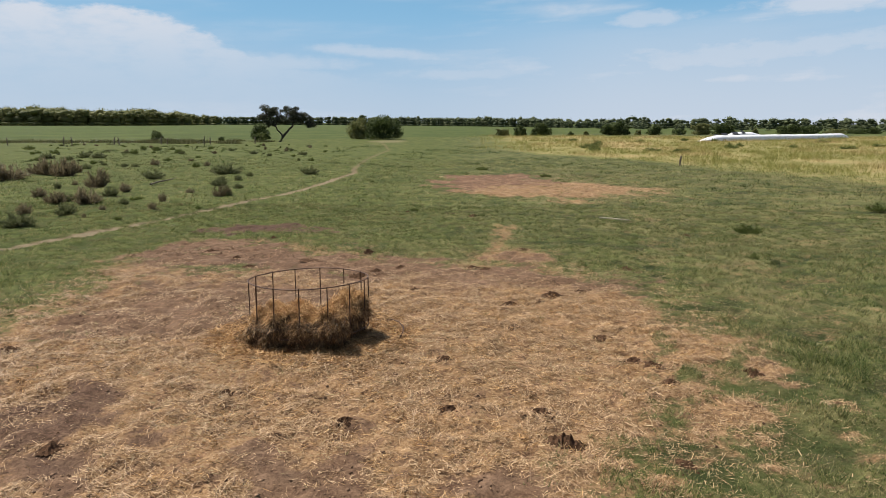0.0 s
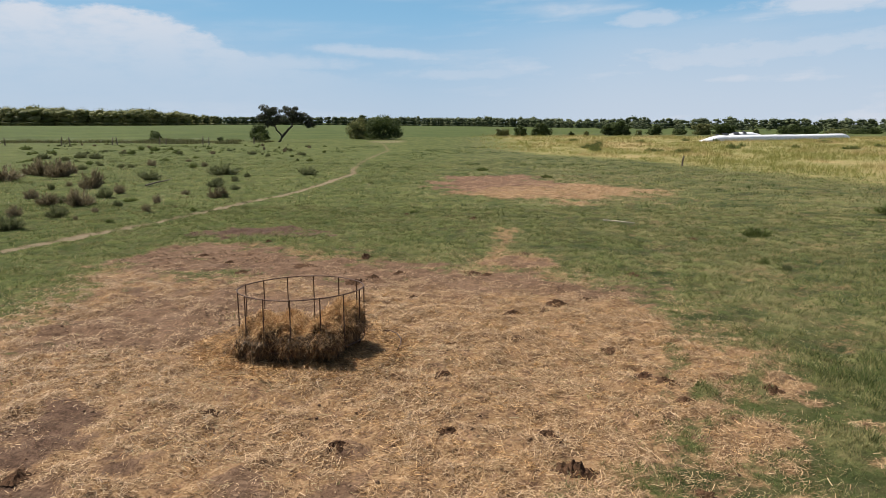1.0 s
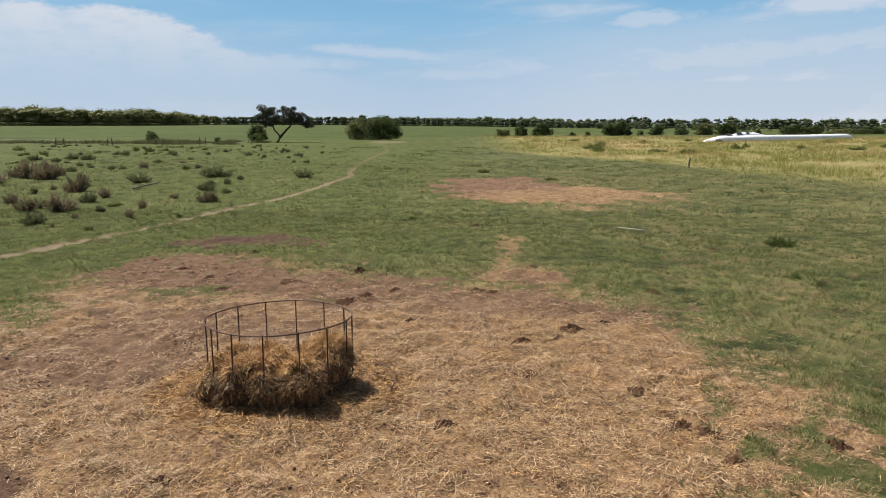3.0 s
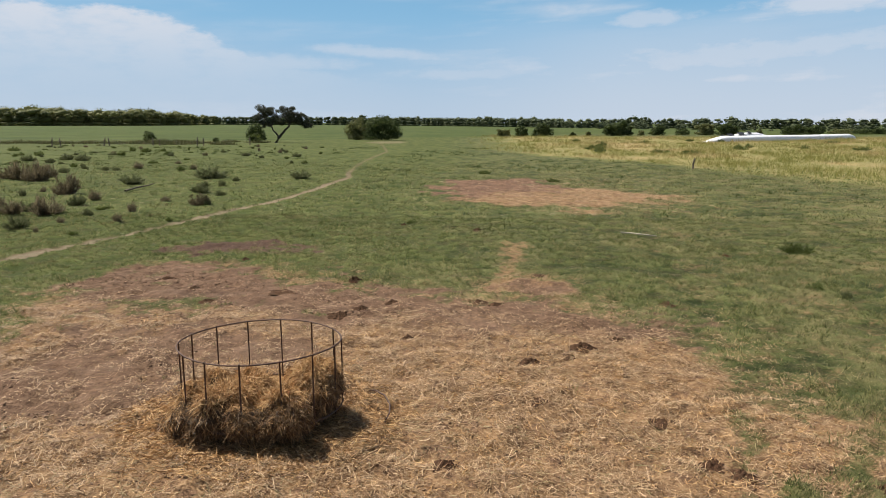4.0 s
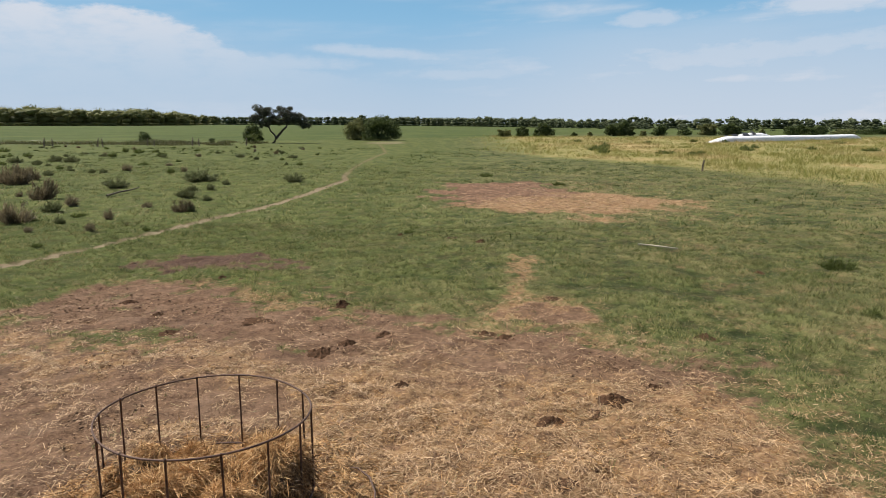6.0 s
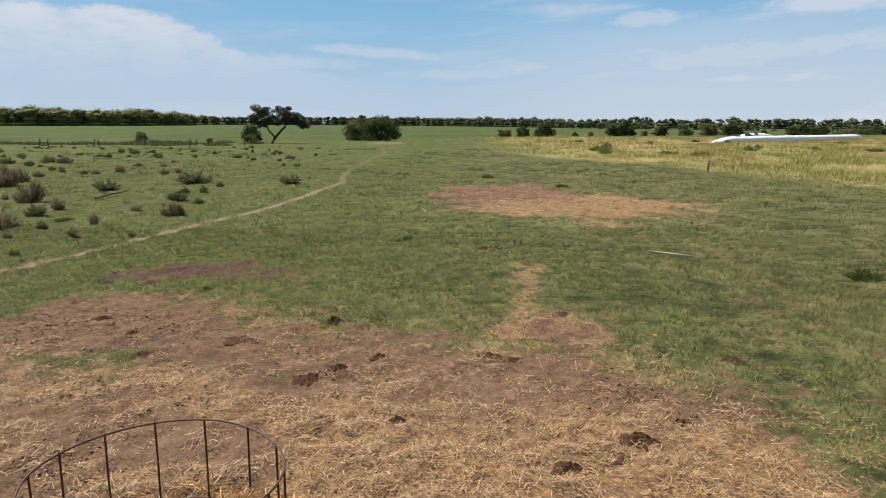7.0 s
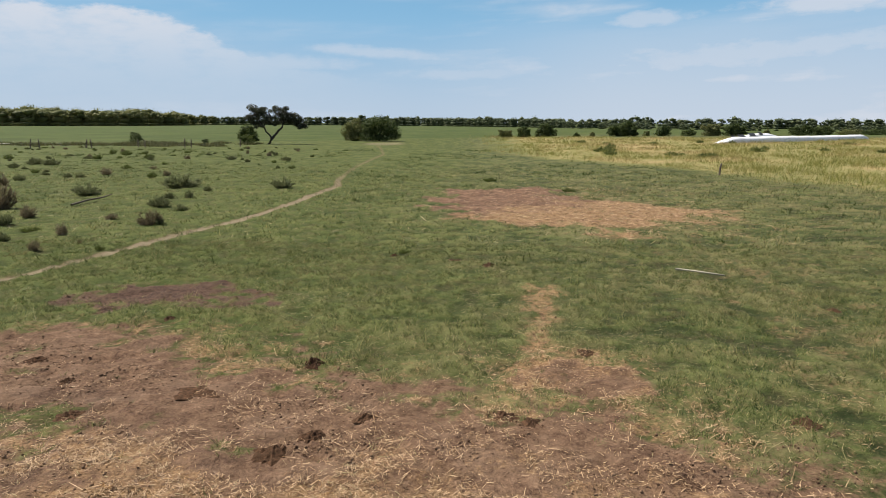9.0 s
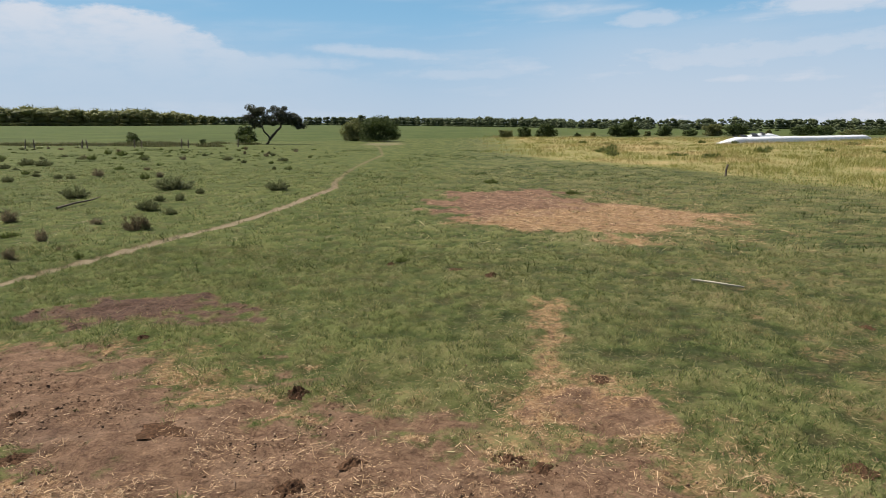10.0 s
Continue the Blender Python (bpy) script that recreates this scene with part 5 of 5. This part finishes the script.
# the wide thorny tree that leans over the corner of the fence
make_tree("thorn_tree", -39.0, 141.0,
          [((-0.6, 0, -0.2), (0.3, 0, 1.3), 0.34, 0.27), ((0.3, 0, 1.2), (2.3, 0, 3.3), 0.26, 0.18), ((2.2, 0, 3.2), (2.7, 0.2, 5.2), 0.17, 0.08), ((0.1, 0, 1.0), (-1.6, 0.2, 3.4), 0.20, 0.12),
           ((-1.6, 0.2, 3.4), (-2.7, 0, 5.6), 0.12, 0.05), ((-1.5, 0, 3.1), (-0.2, 0.3, 5.6), 0.10, 0.05), ((2.4, 0.1, 3.9), (1.0, -0.2, 6.0), 0.10, 0.04), ((2.4, 0.1, 3.9), (4.4, 0.2, 5.0), 0.10, 0.05), ((4.3, 0, 5.0), (6.0, 0.3, 3.8), 0.06, 0.03)],
          [(-3.0, 0, 5.7, 1.9, 1.6, 1.4), (-1.0, 0.4, 6.1, 1.6, 1.6, 1.1), (1.3, -0.3, 6.0, 1.7, 1.6, 1.3), (3.1, 0, 6.0, 1.6, 1.5, 1.2), (4.6, 0.2, 4.9, 1.5, 1.2, 1.2), (6.1, 0.3, 4.0, 1.2, 1.0, 1.1), (-3.6, 0, 4.3, 1.5, 1.1, 1.2),
           (2.6, 0.2, 4.5, 1.4, 1.2, 1.0), (-0.6, 0, 4.7, 1.7, 1.2, 1.0), (5.2, 0, 3.4, 1.2, 0.9, 0.8), (-2.6, 0, 3.5, 1.2, 0.9, 0.8), (0.9, 0, 4.0, 1.0, 0.9, 0.6)],
          24000, 0.112, 1001, LEAF_GREY, "wide-crowned thorn tree with grey-green sparse foliage and a leaning forked trunk", "tree", 0.3, 130, 9, 0.46, False)
make_tree("bush", -44.3, 143.0, [((0, 0, -0.1), (0, 0, 1.8), 0.18, 0.08), ((0, 0, 0.3), (0.9, 0, 2.2), 0.12, 0.05), ((0, 0, 0.3), (-0.9, 0.2, 2.0), 0.12, 0.05)],
          [(0, 0, 2.6, 1.5, 1.3, 1.2), (-0.9, 0.2, 1.6, 1.2, 1.1, 1.3), (1.0, 0, 1.7, 1.2, 1.1, 1.4), (0.1, 0, 0.9, 1.9, 1.4, 0.9)], 4800, 0.16, 1002, LEAF, "dense dark green bush beside the thorn tree", "bush")
make_tree("tree", -21.2, 164.0, [((0, 0, -0.1), (0.3, 0, 3.2), 0.32, 0.16), ((0, 0, 0.5), (-2.2, 0, 3.4), 0.22, 0.08), ((0, 0, 0.5), (2.4, 0, 3.3), 0.22, 0.08)],
          [(0.2, 0, 4.1, 3.0, 2.8, 1.7), (-2.0, 0, 3.2, 2.2, 2.2, 1.8), (2.4, 0, 3.1, 2.3, 2.3, 1.9), (0.5, 0.3, 2.1, 3.6, 2.8, 1.9), (3.6, 0, 1.8, 1.6, 1.6, 1.4), (-2.6, 0, 1.5, 1.9, 1.8, 1.4), (1.6, -0.6, 0.9, 3.2, 2.2, 0.95), (-1.8, -0.5, 0.8, 2.6, 2.0, 0.9)], 15000, 0.17, 1003, LEAF, "round spreading dark green tree in the pasture", "tree")
make_tree("tree", -27.2, 166.5, [((0, 0, -0.1), (0, 0, 2.6), 0.25, 0.1), ((0, 0, 0.5), (-1.4, 0, 2.6), 0.16, 0.06)],
          [(0.3, 0, 3.3, 2.2, 2.2, 1.6), (-1.5, 0, 2.3, 1.9, 1.9, 1.6), (1.2, 0, 2.2, 2.2, 2.0, 1.6), (-0.2, 0, 1.3, 2.9, 2.2, 1.2), (0.2, -0.4, 0.7, 2.8, 2.0, 0.8)], 7500, 0.17, 1004, WOODS, "paler green round tree beside a darker one", "tree")
make_tree("bush", -62.3, 134.0, [((0, 0, -0.1), (0.1, 0, 1.2), 0.12, 0.07), ((0.1, 0, 0.9), (0.5, 0, 1.8), 0.07, 0.03)],
          [(0, 0, 1.5, 1.05, 1.0, 0.75), (0.7, 0, 1.1, 0.8, 0.8, 0.6), (-0.4, 0, 0.8, 0.7, 0.7, 0.6)], 1500, 0.12, 1005, LEAF, "small round dark bush at the fence", "bush")
make_tree("bush", -42.3, 137.5, [((0, 0, -0.1), (0, 0, 1.4), 0.07, 0.03)], [(0, 0, 1.5, 1.2, 1.0, 0.45), (0.4, 0, 0.8, 0.9, 0.8, 0.5)], 500, 0.12, 1006, GREENWEED, "sparse open green bush at the fence", "bush")
make_tree("bush", -49.5, 135.0, [((0, 0, -0.1), (0, 0, 0.7), 0.06, 0.03)], [(0, 0, 0.65, 0.7, 0.6, 0.5)], 450, 0.11, 1007, LEAF, "small dark bush at the fence", "bush")


def round_bush(x, y, w, h, seed, mat, label, name="bush", cat="bush"):
    """A dense scrubby bush, w across to each side, with a billowing top and foliage to the ground."""
    r = np.random.default_rng(seed)
    lobes = [(0, 0, h * 0.42, w * 0.62, w * 0.55, h * 0.40), (0, 0, h * 0.18, w * 0.95, w * 0.6, h * 0.22)]
    for _ in range(13):
        u = r.uniform(-0.75, 0.75)
        lobes.append((u * w, r.uniform(-0.4, 0.3) * w, h * r.uniform(0.25, 0.86) * (1 - 0.55 * u * u), w * r.uniform(0.20, 0.34), w * r.uniform(0.2, 0.34), h * r.uniform(0.13, 0.22)))
    limbs = [((0, 0, -0.1), (r.uniform(-0.3, 0.3) * w, 0, h * 0.6), 0.05 * h, 0.02 * h), ((0, 0, 0.1), (0.4 * w, 0, h * 0.5), 0.03 * h, 0.012 * h), ((0, 0, 0.1), (-0.4 * w, 0, h * 0.5), 0.03 * h, 0.012 * h)]
    return make_tree(name, x, y, limbs, lobes, int(1500 + 260 * w * h), 0.03 * h + 0.09, seed, mat, label, cat, 0.7)


FAR_BUSHES = [(9.2, 209.2, 2.4, 2.9), (14.8, 213.0, 2.1, 3.3), (21.5, 217.5, 3.7, 4.4), (37.3, 227.3, 1.1, 1.7), (47.3, 233.2, 4.6, 5.3), (51.6, 235.7, 2.1, 3.8), (56.4, 238.3, 1.4, 1.9), (63.0, 241.9, 2.8, 4.1), (72.9, 247.2, 2.6, 2.4), (82.0, 251.9, 3.7, 4.5), (91.1, 256.5, 4.6, 4.6), (31.7, 223.9, 1.3, 1.3), (105.9, 263.7, 1.5, 2.6), (121.4, 270.9, 5.1, 4.0), (130.7, 275.1, 4.5, 3.8), (144.4, 281.1, 5.0, 2.5), (155.7, 285.9, 5.1, 2.8), (164.3, 289.5, 3.5, 3.3)]
for i, (x, y, w, h) in enumerate(FAR_BUSHES):
    round_bush(x, y, w, h, 1100 + i, LEAF if i % 3 else WOODS, "dark green scrubby tree at the far side of the field" if h > 3.5 else "low dark green bush at the far side of the field", "scrub_tree" if h > 3.5 else "bush", "tree" if h > 3.5 else "bush")


# ---- far woods ----
def ball(level):
    ico = bmesh.new()
    bmesh.ops.create_icosphere(ico, subdivisions=level, radius=1.0)
    ico.verts.index_update()
    v, f = np.array([tuple(v.co) for v in ico.verts]), np.array([[v.index for v in f.verts] for f in ico.faces])
    ico.free()
    return v, f


def woods(name, line, count, depth, leaf, per, seed, mat, label, spread=0.42, low=0.72, level=1, tops=6):
    """Crowns shoulder to shoulder along a line: domed lobes with leaf sprays on their skins, down to the undergrowth."""
    r = np.random.default_rng(seed)
    ico_v, ico_f = ball(level)
    ln = np.array([(p[0], p[1]) for p in line], float)
    cum = np.concatenate([[0], np.cumsum(np.linalg.norm(np.diff(ln, axis=0), axis=1))])
    V, F, off, W, T, off_t = [], [], 0, [], [], 0
    for i in range(count):
        s = cum[-1] * (i + r.uniform(0, 1)) / count
        x, y, h = (np.interp(s, cum, [p[k] for p in line]) for k in range(3))
        x, y = x + r.normal(0, depth * 0.15), y + r.uniform(0, depth)
        h = h * (r.uniform(low, 1.04) + (0.22 if r.uniform() > 0.95 else 0.0))
        w = h * spread * r.uniform(0.8, 1.3)
        lobes = [(x, y, h * 0.74, w * 0.62, w * 0.62, h * 0.26)]
        for _ in range(tops):
            a, q = r.uniform(0, 6.28), r.uniform(0.3, 0.75)
            lobes.append((x + q * w * math.cos(a), y + q * w * math.sin(a), h * r.uniform(0.42, 0.76), w * r.uniform(0.32, 0.52), w * r.uniform(0.32, 0.52), h * r.uniform(0.14, 0.22)))
        lobes += [(x, y, h * 0.34, w * 0.95, w * 0.8, h * 0.30), (x, y - 0.3 * w, h * 0.10, w * 1.1, w * 0.8, h * 0.16)]
        v, f = crown(lobes, per, leaf * h / 10, seed + i, 0.60, 0.9)
        m = len(lobes)
        cores = np.array([c[0:3] for c in lobes])[:, None, :] + ico_v[None] * 0.64 * np.array([c[3:6] for c in lobes])[:, None, :] * r.uniform(0.70, 1.15, (m, len(ico_v), 1))
        T.append((ico_f[None] + (np.arange(m) * len(ico_v))[:, None, None]).reshape(-1, 3) + off_t)
        W.append(cores.reshape(-1, 3))
        off_t += m * len(ico_v)
        V.append(v)
        F.append(f + off)
        off += len(v)
    ob = tagged(new(name), label, "woods", kind="stuff")
    part("crown_mass", mesh_np("crown_mass", np.concatenate(W), np.concatenate(T), mat, False), ob)
    tagged(part("leaf_sprays", mesh_np("leaf_sprays", np.concatenate(V), np.concatenate(F), mat), ob), kind="stuff")


woods("woods", [(-560, 560, 16.6), (-470, 580, 17.6), (-395, 600, 17.4), (-350, 640, 16.2), (-335, 720, 15.2), (-345, 800, 13.5)], 250, 75, 0.40, 520, 2001, WOODS, "dense native woodland on the horizon", 0.62, 0.86, 1, 8)
woods("woods", [(-470, 930, 12.5), (-330, 930, 12.5), (-181, 930, 12.5), (-100, 880, 11.5), (-22, 790, 10.5), (74, 620, 8.8)], 310, 36, 0.46, 150, 2002, HAZED_LEAF, "dark even treeline closing the far field", 0.52, 0.90, 1, 4)
woods("woods", [(60, 600, 6.6), (120, 480, 5.4), (160, 420, 4.6), (205, 365, 4.0), (290, 330, 3.6), (400, 335, 3.8)], 150, 40, 0.46, 200, 2003, HAZED_LEAF, "ragged scrub hedge beyond the dry field", 0.62, 0.6, 1, 5)
woods("woods", [(50, 640, 8.8), (160, 580, 9.2), (260, 540, 8.8), (420, 520, 9.4)], 210, 40, 0.46, 150, 2004, HAZED_LEAF, "dark treeline behind the scrub on the horizon", 0.55, 0.72, 1, 5)
